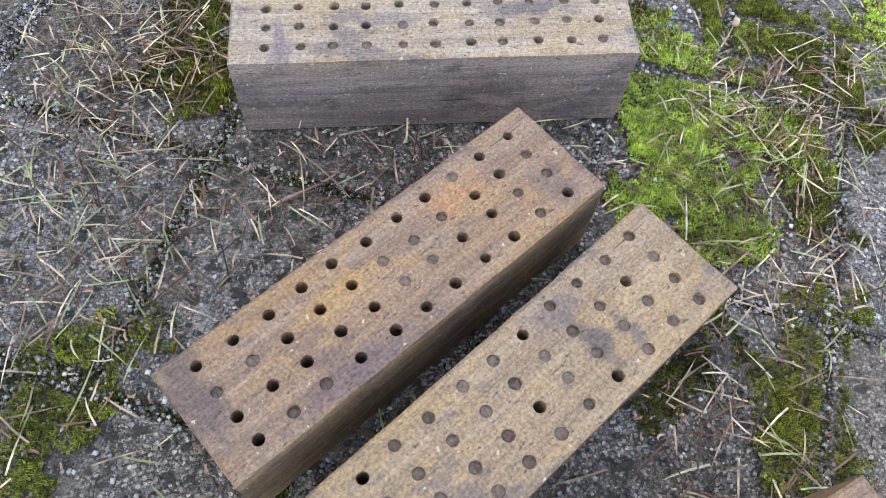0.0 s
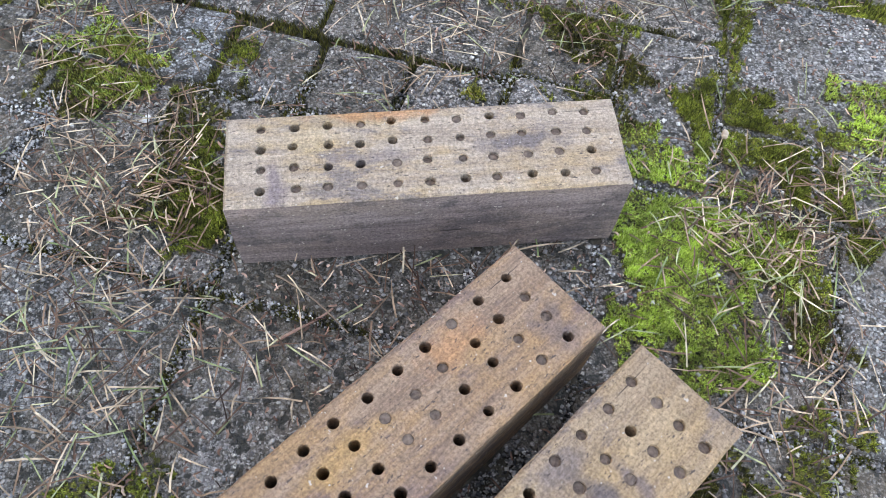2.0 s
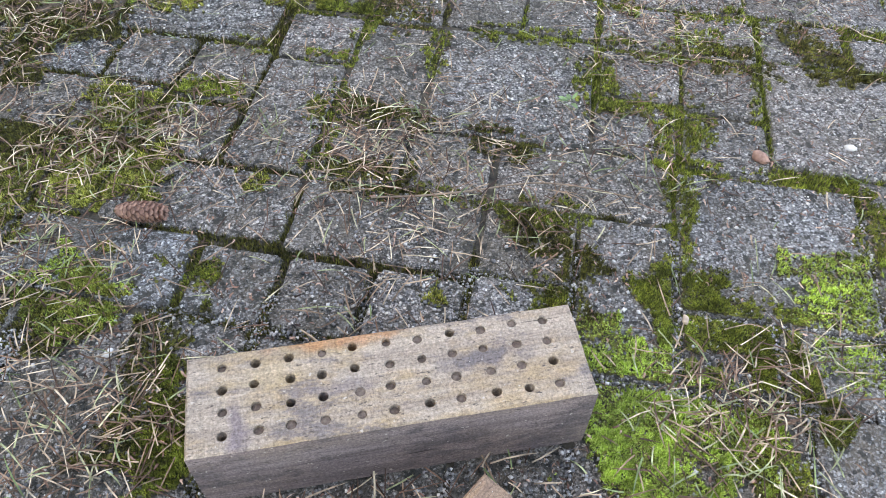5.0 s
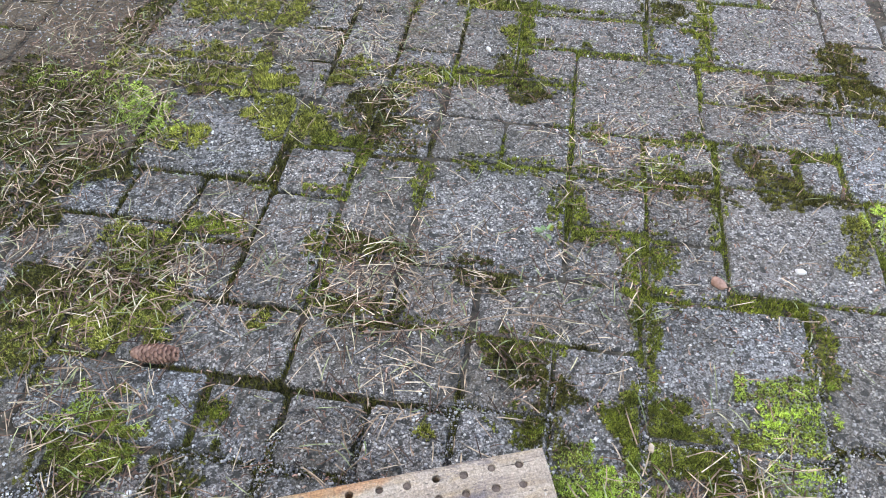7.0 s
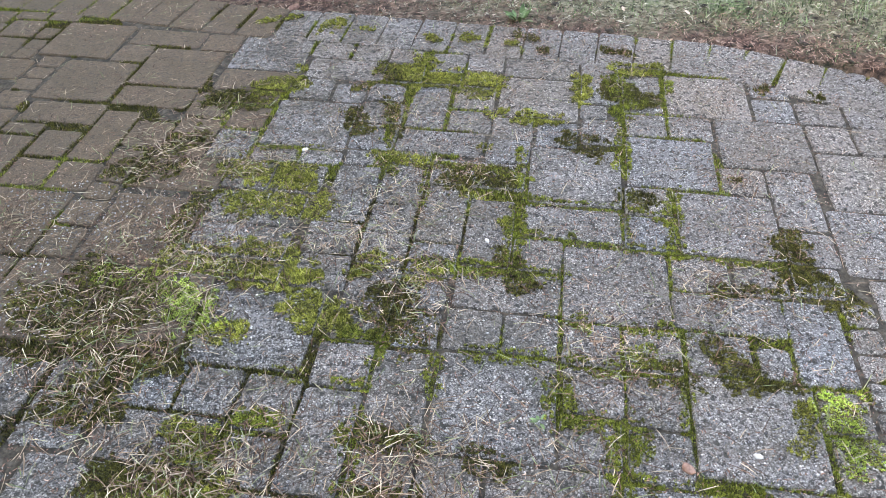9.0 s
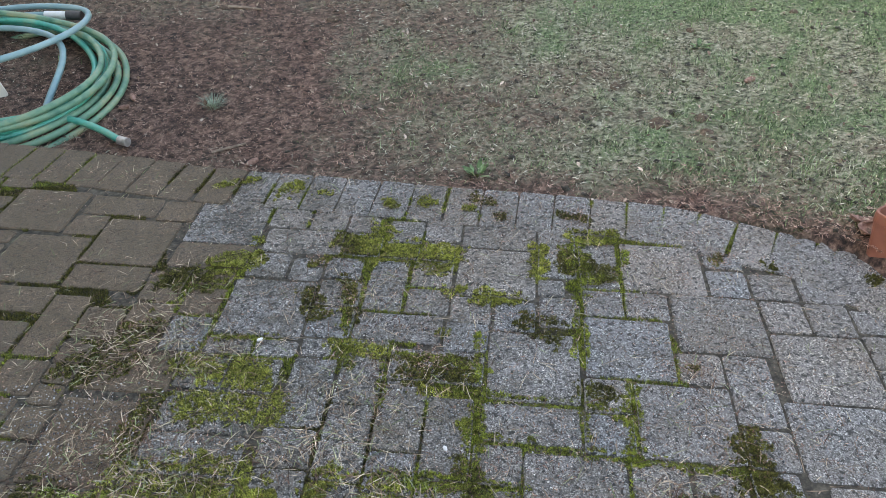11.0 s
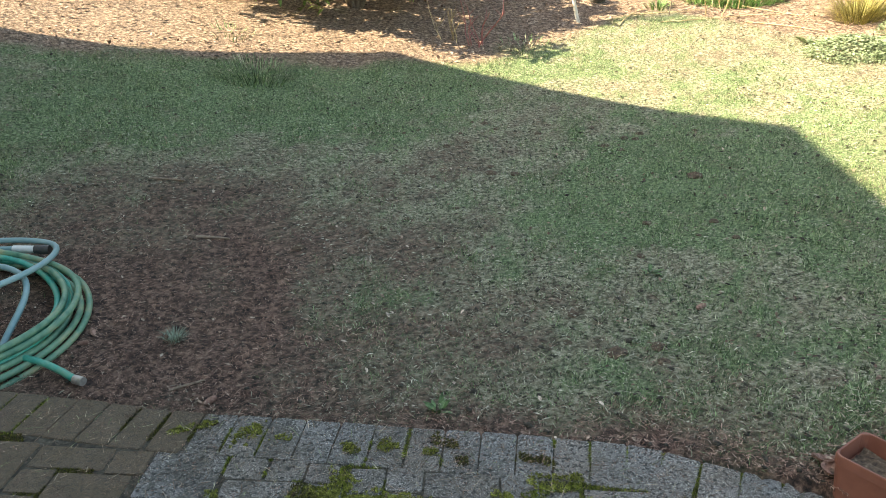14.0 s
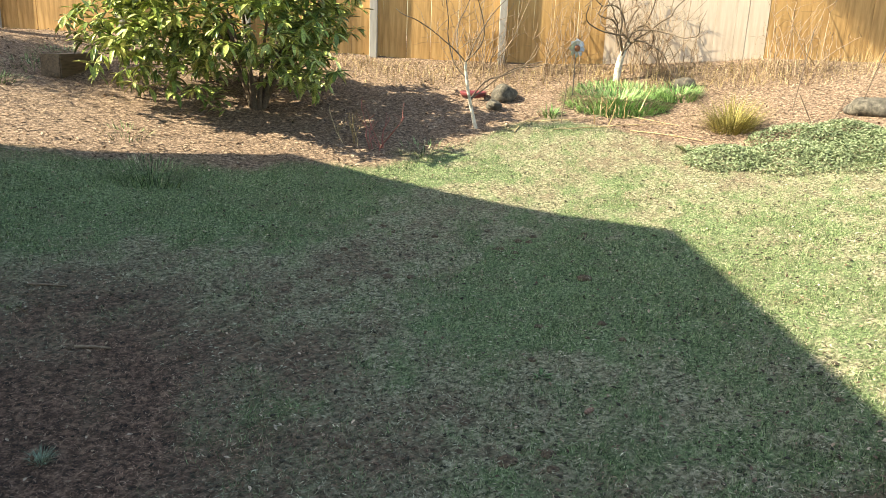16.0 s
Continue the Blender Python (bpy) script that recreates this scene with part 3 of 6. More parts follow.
def some(share, lo=0.0006, hi=0.004):
    return lambda n, rng: rng.uniform(lo, hi) if rng.random() < share else None


def right_half(n, rng):
    return rng.uniform(0.001, 0.004) if rng.random() < (0.75 if n // 4 >= 5 else 0.45) else (0.014 if rng.random() < 0.5 else None)


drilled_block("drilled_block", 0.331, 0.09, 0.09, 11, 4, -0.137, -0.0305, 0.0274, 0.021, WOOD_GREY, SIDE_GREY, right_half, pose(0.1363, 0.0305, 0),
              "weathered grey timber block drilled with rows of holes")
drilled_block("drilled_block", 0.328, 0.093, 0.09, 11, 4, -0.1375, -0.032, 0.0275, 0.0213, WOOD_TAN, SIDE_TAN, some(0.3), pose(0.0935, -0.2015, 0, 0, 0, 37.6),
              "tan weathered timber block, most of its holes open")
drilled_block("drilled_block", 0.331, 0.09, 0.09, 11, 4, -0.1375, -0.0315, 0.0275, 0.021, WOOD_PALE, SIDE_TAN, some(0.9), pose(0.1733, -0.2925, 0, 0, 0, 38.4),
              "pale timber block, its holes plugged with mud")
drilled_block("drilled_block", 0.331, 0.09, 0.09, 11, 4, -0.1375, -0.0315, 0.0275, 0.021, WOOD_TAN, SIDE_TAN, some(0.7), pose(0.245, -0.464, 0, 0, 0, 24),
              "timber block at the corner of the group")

# ---- small things on the paving ----
def pine_cone(m, s, label):
    bm = bmesh.new()
    bmesh.ops.create_uvsphere(bm, u_segments=12, v_segments=8, radius=0.5)
    bmesh.ops.transform(bm, matrix=Matrix.Diagonal((0.9, 0.36, 0.36, 1)), verts=bm.verts)
    core = bm
    for r in range(11):
        u = -0.46 + r * 0.09
        rad = 0.2 * math.sqrt(max(0.05, 1 - (u / 0.52) ** 2))
        for k in range(9):
            a = 2 * math.pi * (k + 0.5 * (r % 2)) / 9
            n = Vector((0, math.cos(a), math.sin(a)))
            tng = Vector((0, -math.sin(a), math.cos(a)))
            base = Vector((u, 0, 0)) + n * rad * 0.8
            p = [base - tng * 0.06, base + tng * 0.06, base + Vector((0.1, 0, 0)) + tng * 0.065 + n * 0.06, base + Vector((0.14, 0, 0)) + n * 0.08, base + Vector((0.1, 0, 0)) - tng * 0.065 + n * 0.06]
            top = [core.verts.new(q) for q in p]
            core.faces.new(top)
            tip = core.verts.new(base + Vector((0.1, 0, 0)) - n * 0.02)
            for i in range(1, 4):
                core.faces.new((top[i + 1] if i < 4 else top[0], top[i], tip))
    bmesh.ops.scale(core, vec=(s, s, s), verts=core.verts)
    ob = part("pine_cone", core, CONE)
    ob.matrix_basis = m
    return tagged(ob, label, "pine cone", "fallen cones")


def on_ground(x, y, dz=0.0):
    return (x, y, float(ground_z(x, y)) + dz)


pine_cone(pose(-0.105, 0.328, 0.0105, 10, 0, -14), 0.054, "fallen reddish brown pine cone on the paving")
for x, y, s, a in ((0.141, 2.335, 0.05, 40), (-0.267, 2.86, 0.045, 100), (2.0, 2.25, 0.05, 20), (-0.30, 2.80, 0.04, 0)):
    pine_cone(Matrix.Translation(on_ground(x, y, s * 0.17)) @ pose(0, 0, 0, 20, 0, a), s, "small brown pine cone on bare soil")


def tube(points, r0, r1, mat, name, parent=None, sides=7, bend=True, label=""):
    """A tapering round strand along points."""
    cu = bpy.data.curves.new(name, "CURVE")
    cu.dimensions, cu.bevel_depth, cu.bevel_resolution = "3D", 1.0, max(0, sides // 4)
    cu.resolution_u, cu.use_fill_caps = 4, True
    sp = cu.splines.new("NURBS" if bend else "POLY")
    sp.points.add(len(points) - 1)
    for i, (p, q) in enumerate(zip(sp.points, points)):
        p.co = (*q, 1)
        p.radius = r0 + (r1 - r0) * i / (len(points) - 1)
    if bend:
        sp.order_u, sp.use_endpoint_u = 4, True
    ob = bpy.data.objects.new(name, cu)
    scene.collection.objects.link(ob)
    me = bpy.data.meshes.new_from_object(ob.evaluated_get(bpy.context.evaluated_depsgraph_get()))
    bpy.data.objects.remove(ob)
    bpy.data.curves.remove(cu)
    me.materials.clear()
    me.materials.append(mat)
    me.name = name
    out = new(name, me)
    out.parent = parent
    for p in me.polygons:
        p.use_smooth = True
    if label:
        tagged(out, label)
    return out


tagged(tube([(0.15, 0.312, 0.004), (0.24, 0.295, 0.007), (0.32, 0.309, 0.006), (0.377, 0.295, 0.007), (0.444, 0.261, 0.004)], 0.0014, 0.0008, TWIG, "twig"),
       "thin dry twig lying on mossy paving", "twig")
tagged(tube([(0.0, -0.03, 0.004), (0.03, -0.05, 0.008), (0.06, -0.09, 0.004)], 0.001, 0.0006, TWIG, "twig"), "short brown twig between the blocks", "twig")
tagged(tube([(0.0, -0.092, 0.003), (0.018, -0.082, 0.006), (0.03, -0.08, 0.004), (0.048, -0.066, 0.004)], 0.0016, 0.001, CONE, "catkin"), "reddish brown catkin lying between the blocks", "catkin")
for pts, r in (([(0.01, 2.44), (0.06, 2.45), (0.13, 2.46)], 0.006), ([(-0.09, 4.22), (0.0, 4.2), (0.09, 4.17)], 0.007), ([(0.13, 3.56), (0.2, 3.555), (0.28, 3.52)], 0.008)):
    tagged(tube([on_ground(x, y, r) for x, y in pts], r, r * 0.6, TWIG, "stick"), "broken dry stick lying on the grass", "stick", "sticks on the lawn")


def pebble(x, y, z, s, mat, seed, label):
    bm = bmesh.new()
    bmesh.ops.create_icosphere(bm, subdivisions=2, radius=1)
    for v in bm.verts:
        v.co *= 1 + 0.35 * noise.noise(v.co * 1.3 + Vector((seed, 0, 0)))
    bmesh.ops.transform(bm, matrix=pose(x, y, z, 0, 0, seed * 50) @ Matrix.Diagonal((s * 1.3, s * 0.8, s * 0.7, 1)), verts=bm.verts)
    return tagged(smooth(part("pebble", bm, mat)), label, "pebble", "pebbles on the paving")


pebble(-0.125, 0.152, 0.003, 0.0045, WHITE, 1, "small white pebble on the paving")
pebble(0.454, 0.892, 0.002, 0.0055, WHITE, 2, "small white pebble on the paving")
pebble(0.737, 0.297, 0.002, 0.006, WHITE, 3, "small white pebble on the paving")
pebble(0.113, 1.313, 0.003, 0.006, WHITE, 4, "small white pebble on the paving")
pebble(0.441, 0.091, 0.006, 0.0045, LITTER, 5, "tan seed husk lying on moss")
pebble(0.62, 0.30, 0.003, 0.009, CONE, 6, "brown pebble in the joint")

# ---- garden hose ----
def build_hose():
    rng = random.Random(4)
    cx, cy = -0.83, 3.0
    gz = float(ground_z(cx, cy))

    def loops(n, rx, ry, z0, turn0, drift, jitter):
        pts = []
        for i in range(int(n * 16) + 1):
            a = turn0 + 2 * math.pi * i / 16
            k = i / 16
            wob = 1 + jitter * math.sin(a * 2 + k * 1.9)
            x, y = cx + (rx - drift * k) * wob * math.cos(a), cy + (ry - drift * 0.7 * k) * wob * math.sin(a)
            pts.append((x, y, float(ground_z(x, y)) + z0 + 0.012 * math.sin(a * 3 + k * 2) + 0.008 * k))
        # both ends run down into the loose soil
        for i, drop in ((0, 0.14), (1, 0.08), (2, 0.03), (-1, 0.16), (-2, 0.1), (-3, 0.04)):
            pts[i] = (pts[i][0], pts[i][1], pts[i][2] - drop)
        return pts
    hose = tagged(new("garden_hose"), "coiled green rubber garden hose on bare soil", "garden hose", "coiled hoses")
    hose.location = (cx, cy, gz)
    inv = Matrix.Translation((-cx, -cy, -gz))

    def add(pts, r, mat, name, parent=hose):
        ob = tube(pts, r, r, mat, name, None, 12)
        ob.data.transform(inv)
        ob.parent = parent
        return ob
    end = (-0.3, 2.55, float(ground_z(-0.3, 2.55)) + 0.025)
    add(loops(3.2, 0.56, 0.5, 0.02, -1.9, 0.03, 0.015), 0.0125, HOSE_OLIVE, "coil")
    add(loops(2.6, 0.5, 0.45, 0.05, -0.4, 0.025, 0.02), 0.0125, HOSE_GREEN, "coil")
    tail = [(-1.3, 2.7, -0.08), (-1.0, 2.72, -0.055), (-0.78, 2.75, -0.035), (-0.55, 2.74, -0.01), (-0.4, 2.655, -0.025), end]
    add(tail, 0.013, HOSE_GREEN, "tail")
    add([end, (end[0] + 0.03, end[1] - 0.026, end[2])], 0.0165, BRASS, "end_fitting")
    other = tagged(new("garden_hose"), "coiled grey blue garden hose with end fittings", "garden hose", "coiled hoses")
    other.location = (cx, cy, gz)
    add(loops(2.2, 0.54, 0.46, 0.085, 0.5, 0.03, 0.03), 0.0125, HOSE_OLIVE, "coil", other)
    add([(-0.6, 2.66, -0.09), (-0.57, 2.76, -0.02), (-0.53, 2.9, 0.035), (-0.49, 3.12, 0.09), (-0.62, 3.3, 0.12), (-0.95, 3.42, 0.1), (-1.3, 3.3, 0.08)], 0.0125, HOSE_BLUE, "coil", other)
    add([(-1.2, 3.5, 0.1), (-0.8, 3.6, 0.12), (-0.5, 3.52, 0.12), (-0.4, 3.36, 0.13), (-0.5, 3.1, 0.12), (-0.8, 2.9, 0.11), (-1.2, 2.85, 0.09)], 0.0125, HOSE_BLUE, "coil", other)
    add([(-1.0, 3.42, 0.1), (-0.75, 3.5, 0.11), (-0.62, 3.46, 0.11)], 0.0125, HOSE_BLUE, "tail", other)
    add([(-0.62, 3.46, 0.11), (-0.53, 3.43, 0.11)], 0.016, WHITE, "connector", other)
    add([(-0.53, 3.43, 0.11), (-0.47, 3.41, 0.11)], 0.02, BLACK, "end_fitting", other)


build_hose()

# ---- planters ----
def planter(m, length, width, height, mat, label):
    """A tapered rectangular trough with a rolled rim and soil in it."""
    thing = tagged(new("planter"), label, "planter", "trough planters by the paving")
    thing.matrix_basis = m

    def ring(l, w, z, r=0.02, n=5):
        pts = []
        for cx, cy, a0 in ((l / 2 - r, w / 2 - r, 0), (-l / 2 + r, w / 2 - r, 90), (-l / 2 + r, -w / 2 + r, 180), (l / 2 - r, -w / 2 + r, 270)):
            for k in range(n):
                a = radians(a0 + 90 * k / (n - 1))
                pts.append((cx + r * math.cos(a), cy + r * math.sin(a), z))
        return pts
    taper = 0.84
    shape = [(taper, 0.0, 0), (0.965, height - 0.03, 0), (1.0, height - 0.028, 0), (1.0, height - 0.004, 0), (0.985, height, 0), (0.93, height, 0), (0.915, height - 0.004, 0), (0.9, height * 0.62, 0)]
    bm = bmesh.new()
    rows = []
    for k, z, _ in shape:
        d = (1 - k) * width
        rows.append([bm.verts.new(p) for p in ring(length - d, width - d, z)])
    for a, b in zip(rows, rows[1:]):
        for i in range(len(a)):
            j = (i + 1) % len(a)
            bm.faces.new((a[i], a[j], b[j], b[i]))
    bm.faces.new(rows[0][::-1])
    bm.faces.new(rows[-1])
    bmesh.ops.recalc_face_normals(bm, faces=bm.faces)
    part("trough", bm, mat, thing)
    bm = bmesh.new()
    bmesh.ops.create_grid(bm, x_segments=24, y_segments=10, size=0.5)
    for v in bm.verts:
        v.co = Vector((v.co.x * (length - 0.035), v.co.y * (width - 0.04), height * 0.7 + 0.012 * noise.noise(v.co * 9)))
    smooth(part("soil", bm, POTTING, thing, "loose crumbly potting soil"))
    return thing


planter(pose(1.843, 1.095, -0.01, 0, 0, -70), 0.38, 0.165, 0.155, TERRACOTTA, "terracotta coloured plastic trough planter with bare soil")
planter(pose(2.1, 1.065, -0.01, 0, 0, -79), 0.4, 0.165, 0.155, LILAC, "faded lilac plastic trough planter with bare soil")

for a, b, turn in ((1.745, 1.285, 30), (1.765, 1.32, 150)):
    bm = bmesh.new()
    bmesh.ops.create_grid(bm, x_segments=6, y_segments=4, size=0.5)
    for v in bm.verts:
        k = 1 - (2 * v.co.x) ** 2
        v.co = Vector((v.co.x * 0.075, v.co.y * 0.05 * k, 0.012 * abs(v.co.y * 2) ** 1.5 + 0.05 * v.co.x ** 2))
    bmesh.ops.solidify(bm, geom=bm.faces[:], thickness=0.0008)
    ob = smooth(part("dead_leaf", bm, CONE))
    ob.matrix_basis = Matrix.Translation(on_ground(a, b, 0.008)) @ pose(0, 0, 0, 12, 0, turn)
    tagged(ob, "curled reddish brown dead leaf beside the planter", "leaf", "dead leaves by the planter")

# a cream board that leans beside the hose
bm = bmesh.new()
bmesh.ops.create_cube(bm, size=1)
bmesh.ops.scale(bm, vec=(0.12, 0.025, 0.62), verts=bm.verts)
bmesh.ops.bevel(bm, geom=bm.edges[:], offset=0.003, segments=2, affect="EDGES")
ob = part("board", bm, CREAM)
ob.matrix_basis = pose(-0.855, 2.95, 0.26, 0, -14, 10)
tagged(ob, "cream painted board leaning beside the hose", "board")

# ---- weeds and plants ----
BLADE_V = ((-0.5, 0, 0), (0.5, 0, 0), (0.3, 0.12, 0.55), (-0.3, 0.12, 0.55), (0, 0.42, 1))
BLADE_F = ((0, 1, 2), (0, 2, 3), (3, 2, 4))
LEAF_V = ((0, 0, 0), (0.5, 0.35, 0.07), (0.42, 0.7, 0.05), (0, 1, -0.06), (-0.42, 0.7, 0.05), (-0.5, 0.35, 0.07), (0, 0.5, 0))
LEAF_F = ((0, 1, 6), (1, 2, 6), (2, 3, 6), (3, 4, 6), (4, 5, 6), (5, 0, 6))
rs = np.random.RandomState(5)


def clump(name, x, y, n, r, length, wide, mat, label, category, lean=(0.1, 1.0), tv=BLADE_V, tf=BLADE_F, group="", dz=0.0):
    """A plant of n blades or leaves from one root."""
    thing = tagged(new(name), label, category, group)
    thing.location = on_ground(x, y, dz)
    a = rs.uniform(0, 2 * np.pi, n)
    q = r * np.sqrt(rs.uniform(0, 1, n))
    px, py = q * np.cos(a), q * np.sin(a)
    pos = np.stack([px, py, ground_z(x + px, y + py) - float(ground_z(x, y))], -1)
    L = length * rs.uniform(0.6, 1.15, n)
    scatter("leaves", tv, tf, pos, 0, -rs.uniform(*lean, n) if tv is BLADE_V else rs.uniform(*lean, n), np.stack([np.full(n, wide) * rs.uniform(0.7, 1.2, n), L, L], -1), mat, "", "", thing, a - np.pi / 2)
    return thing


clump("weed", 0.028, 2.75, 150, 0.028, 0.05, 0.003, SAGE, "small grey green tuft growing in bare soil", "weed", (0.1, 0.9))
clump("weed", 0.868, 2.03, 16, 0.022, 0.05, 0.017, WEED, "leafy green weed at the edge of the paving", "weed", (0.2, 0.95), LEAF_V, LEAF_F)
clump("weed", 1.99, 2.6, 9, 0.01, 0.06, 0.02, WEED, "small leafy weed in the lawn", "weed", (0.1, 0.6), LEAF_V, LEAF_F)
clump("weed", 0.42, 0.43, 5, 0.003, 0.016, 0.006, WEED, "tiny seedling in a mossy joint", "weed", (0.2, 0.7), LEAF_V, LEAF_F, dz=0.135)
clump("grass_tuft", 0.62, 5.85, 450, 0.3, 0.09, 0.005, GRASS, "taller tuft of grass at the lawn's far edge", "grass tuft", (0.05, 0.7))
clump("lily_clump", 5.46, 6.98, 3000, 0.6, 0.085, 0.014, LILY, "fresh green clump of strap leaves under the small tree", "plant", (0.0, 1.4))
clump("lily_clump", 4.55, 6.85, 70, 0.12, 0.12, 0.012, LILY, "small green clump of strap leaves in the bed", "plant", (0.1, 0.9))
clump("lily_clump", 6.1, 6.8, 500, 0.27, 0.13, 0.008, LILY, "green clump of strap leaves in the bed", "plant", (0.1, 0.9))
clump("fern", 5.8, 5.62, 700, 0.2, 0.36, 0.006, FERN, "yellowing fern with arching fronds", "fern", (0.1, 1.1))
clump("weed", 5.05, 5.35, 10, 0.03, 0.12, 0.04, COVER, "small leafy plant in mulch", "weed", (0.2, 0.8), LEAF_V, LEAF_F)


def groundcover(label, spots, n):
    """A low leafy carpet, mounded over its spots."""
    pos, k = [], n // len(spots)
    for x, y, r, h in spots:
        a, q = rs.uniform(0, 2 * np.pi, k), r * np.sqrt(rs.uniform(0, 1, k))
        px, py = x + q * np.cos(a), y + q * np.sin(a)
        pos.append(np.stack([px, py, ground_z(px, py) + h * (1 - (q / r) ** 2) * rs.uniform(0.55, 1, k) + 0.02], -1))
    pos = np.concatenate(pos)
    n = len(pos)
    L = rs.uniform(0.012, 0.03, n)
    return scatter("groundcover", LEAF_V, LEAF_F, pos, 0, rs.uniform(-0.8, 0.6, n), np.stack([L * 0.6, L, L], -1), COVER, label, "groundcover", None, rs.uniform(0, 6.28, n))


groundcover("low grey green leafy groundcover at the lawn's edge", [(5.12, 4.95, 0.34, 0.1), (5.5, 4.6, 0.45, 0.13), (5.85, 4.25, 0.45, 0.12), (5.9, 4.9, 0.45, 0.16), (6.2, 4.35, 0.4, 0.12), (6.3, 4.8, 0.35, 0.12)], 24000)


def rhododendron(x, y, h, r):
    thing = tagged(new("rhododendron"), "rhododendron shrub with whorls of glossy green leaves", "shrub")
    z = float(ground_z(x, y))
    thing.location = (x, y, z)
    rng = random.Random(11)
    tips = []
    for k in range(9):
        a = k * 2.4
        q = r * rng.uniform(0.35, 0.8)
        top = (q * math.cos(a), q * math.sin(a), h * rng.uniform(0.45, 0.85))
        tube([(0.05 * math.cos(a), 0.05 * math.sin(a), -0.05), (0.2 * q * math.cos(a) + rng.uniform(-0.05, 0.05), 0.2 * q * math.sin(a), h * 0.22), (0.6 * q * math.cos(a), 0.6 * q * math.sin(a), top[2] * 0.62), top], 0.03, 0.009, BARK, "stem", thing)
    pos, spin, lean, size = [], [], [], []
    for _ in range(1150):
        a, u = rng.uniform(0, 2 * math.pi), rng.uniform(-0.8, 1)
        q = max(0.62, math.sqrt(1 - u * u)) if u < 0 else math.sqrt(1 - u * u)
        k = rng.uniform(0.72, 1.0) * (1 + 0.24 * math.sin(3 * a + 4 * u) + 0.16 * math.sin(7 * a - 5 * u))
        c = (-0.25 + r * k * q * math.cos(a), 0.1 + r * k * q * math.sin(a), h * 0.53 + h * 0.47 * k * u)
        drop = -0.25 if u < 0 else 0.25
        for i in range(rng.randint(6, 9)):
            pos.append(c)
            spin.append(rng.uniform(0, 2 * math.pi))
            lean.append(rng.uniform(-1.0, 0.45) + drop * 0.5)
            size.append(rng.uniform(0.09, 0.17))
    size = np.array(size)
    scatter("foliage", LEAF_V, LEAF_F, pos, 0, lean, np.stack([size * 0.29, size, size], -1), RHODO, "", "", thing, np.array(spin))
    # a low sprout at its foot
    n = 60
    p = np.stack([-0.42 + rs.uniform(-0.1, 0.1, n), -0.3 + rs.uniform(-0.1, 0.1, n), rs.uniform(0.0, 0.22, n)], -1)
    scatter("sprout", LEAF_V, LEAF_F, p, 0, rs.uniform(-0.6, 0.5, n), np.stack([np.full(n, 0.035), np.full(n, 0.1), np.full(n, 0.1)], -1), RHODO, "", "", thing, rs.uniform(0, 6.28, n))


rhododendron(1.72, 7.62, 1.5, 1.12)


def wires(name, lines, r0, r1, mat, parent):
    """Thin crooked stems, each along a row of points, in one mesh."""
    v, f = [], []
    for pts in lines:
        b = len(v)
        for i, p in enumerate(pts):
            r = r0 + (r1 - r0) * i / (len(pts) - 1)
            v += [(p[0] + r, p[1], p[2] - 0.4 * r), (p[0] - 0.5 * r, p[1] + 0.87 * r, p[2] + 0.2 * r), (p[0] - 0.5 * r, p[1] - 0.87 * r, p[2] + 0.2 * r)]
            if i:
                q = b + 3 * i
                f += [(q - 3 + k, q - 3 + (k + 1) % 3, q + (k + 1) % 3, q + k) for k in range(3)]
    me = bpy.data.meshes.new(name)
    me.from_pydata(v, [], f)
    me.materials.append(mat)
    ob = new(name, me)
    ob.parent = parent
    return tagged(ob, kind="stuff")


def crooked(rng, p, d, n, step, turn, rise=0.1):
    """A row of points that wanders from p along d."""
    p, d = Vector(p), Vector(d).normalized()
    out = [p.copy()]
    for _ in range(n):
        d = (d + Vector((rng.uniform(-1, 1), rng.uniform(-1, 1), rng.uniform(-1, 1) + rise)) * turn).normalized()
        p = p + d * step * rng.uniform(0.6, 1.3)
        out.append(p.copy())
    return out


def small_tree(name, x, y, trunk, r, top_mat, label, seed, limbs, n, step, twig_n, turn=0.55):
    """A bare tree: a limewashed trunk, crooked limbs, each with its fine twigs."""
    rng = random.Random(seed)
    thing = tagged(new(name), label, "tree")
    thing.location = on_ground(x, y)
    tube([(0, 0, -0.05)] + list(trunk), r, r * 0.7, WHITE_BARK, "trunk", thing, 12)
    for k in range(limbs):
        b = Vector(trunk[-1]) if k < limbs * 0.35 else Vector(trunk[-3]).lerp(Vector(trunk[-2]), rng.random()) if k % 2 else Vector(trunk[-2]).lerp(Vector(trunk[-1]), rng.random())
        a = k * 2.4 + rng.uniform(-0.4, 0.4)
        pts = crooked(rng, b, (math.cos(a) * 0.9, math.sin(a) * 0.9, rng.uniform(0.3, 1.1)), n, step, turn)
        limb = tube(pts, min(0.013, r * 0.42), 0.004, top_mat, "limb", thing, 6)
        lines = []
        for _ in range(twig_n):
            s = pts[rng.randint(1, n)]
            lines.append(crooked(rng, s, (rng.uniform(-1, 1), rng.uniform(-1, 1), rng.uniform(-0.3, 0.9)), 5, step * 0.6, 0.5))
        wires("brushwood", lines, 0.005, 0.002, TWIG, limb)
    return thing


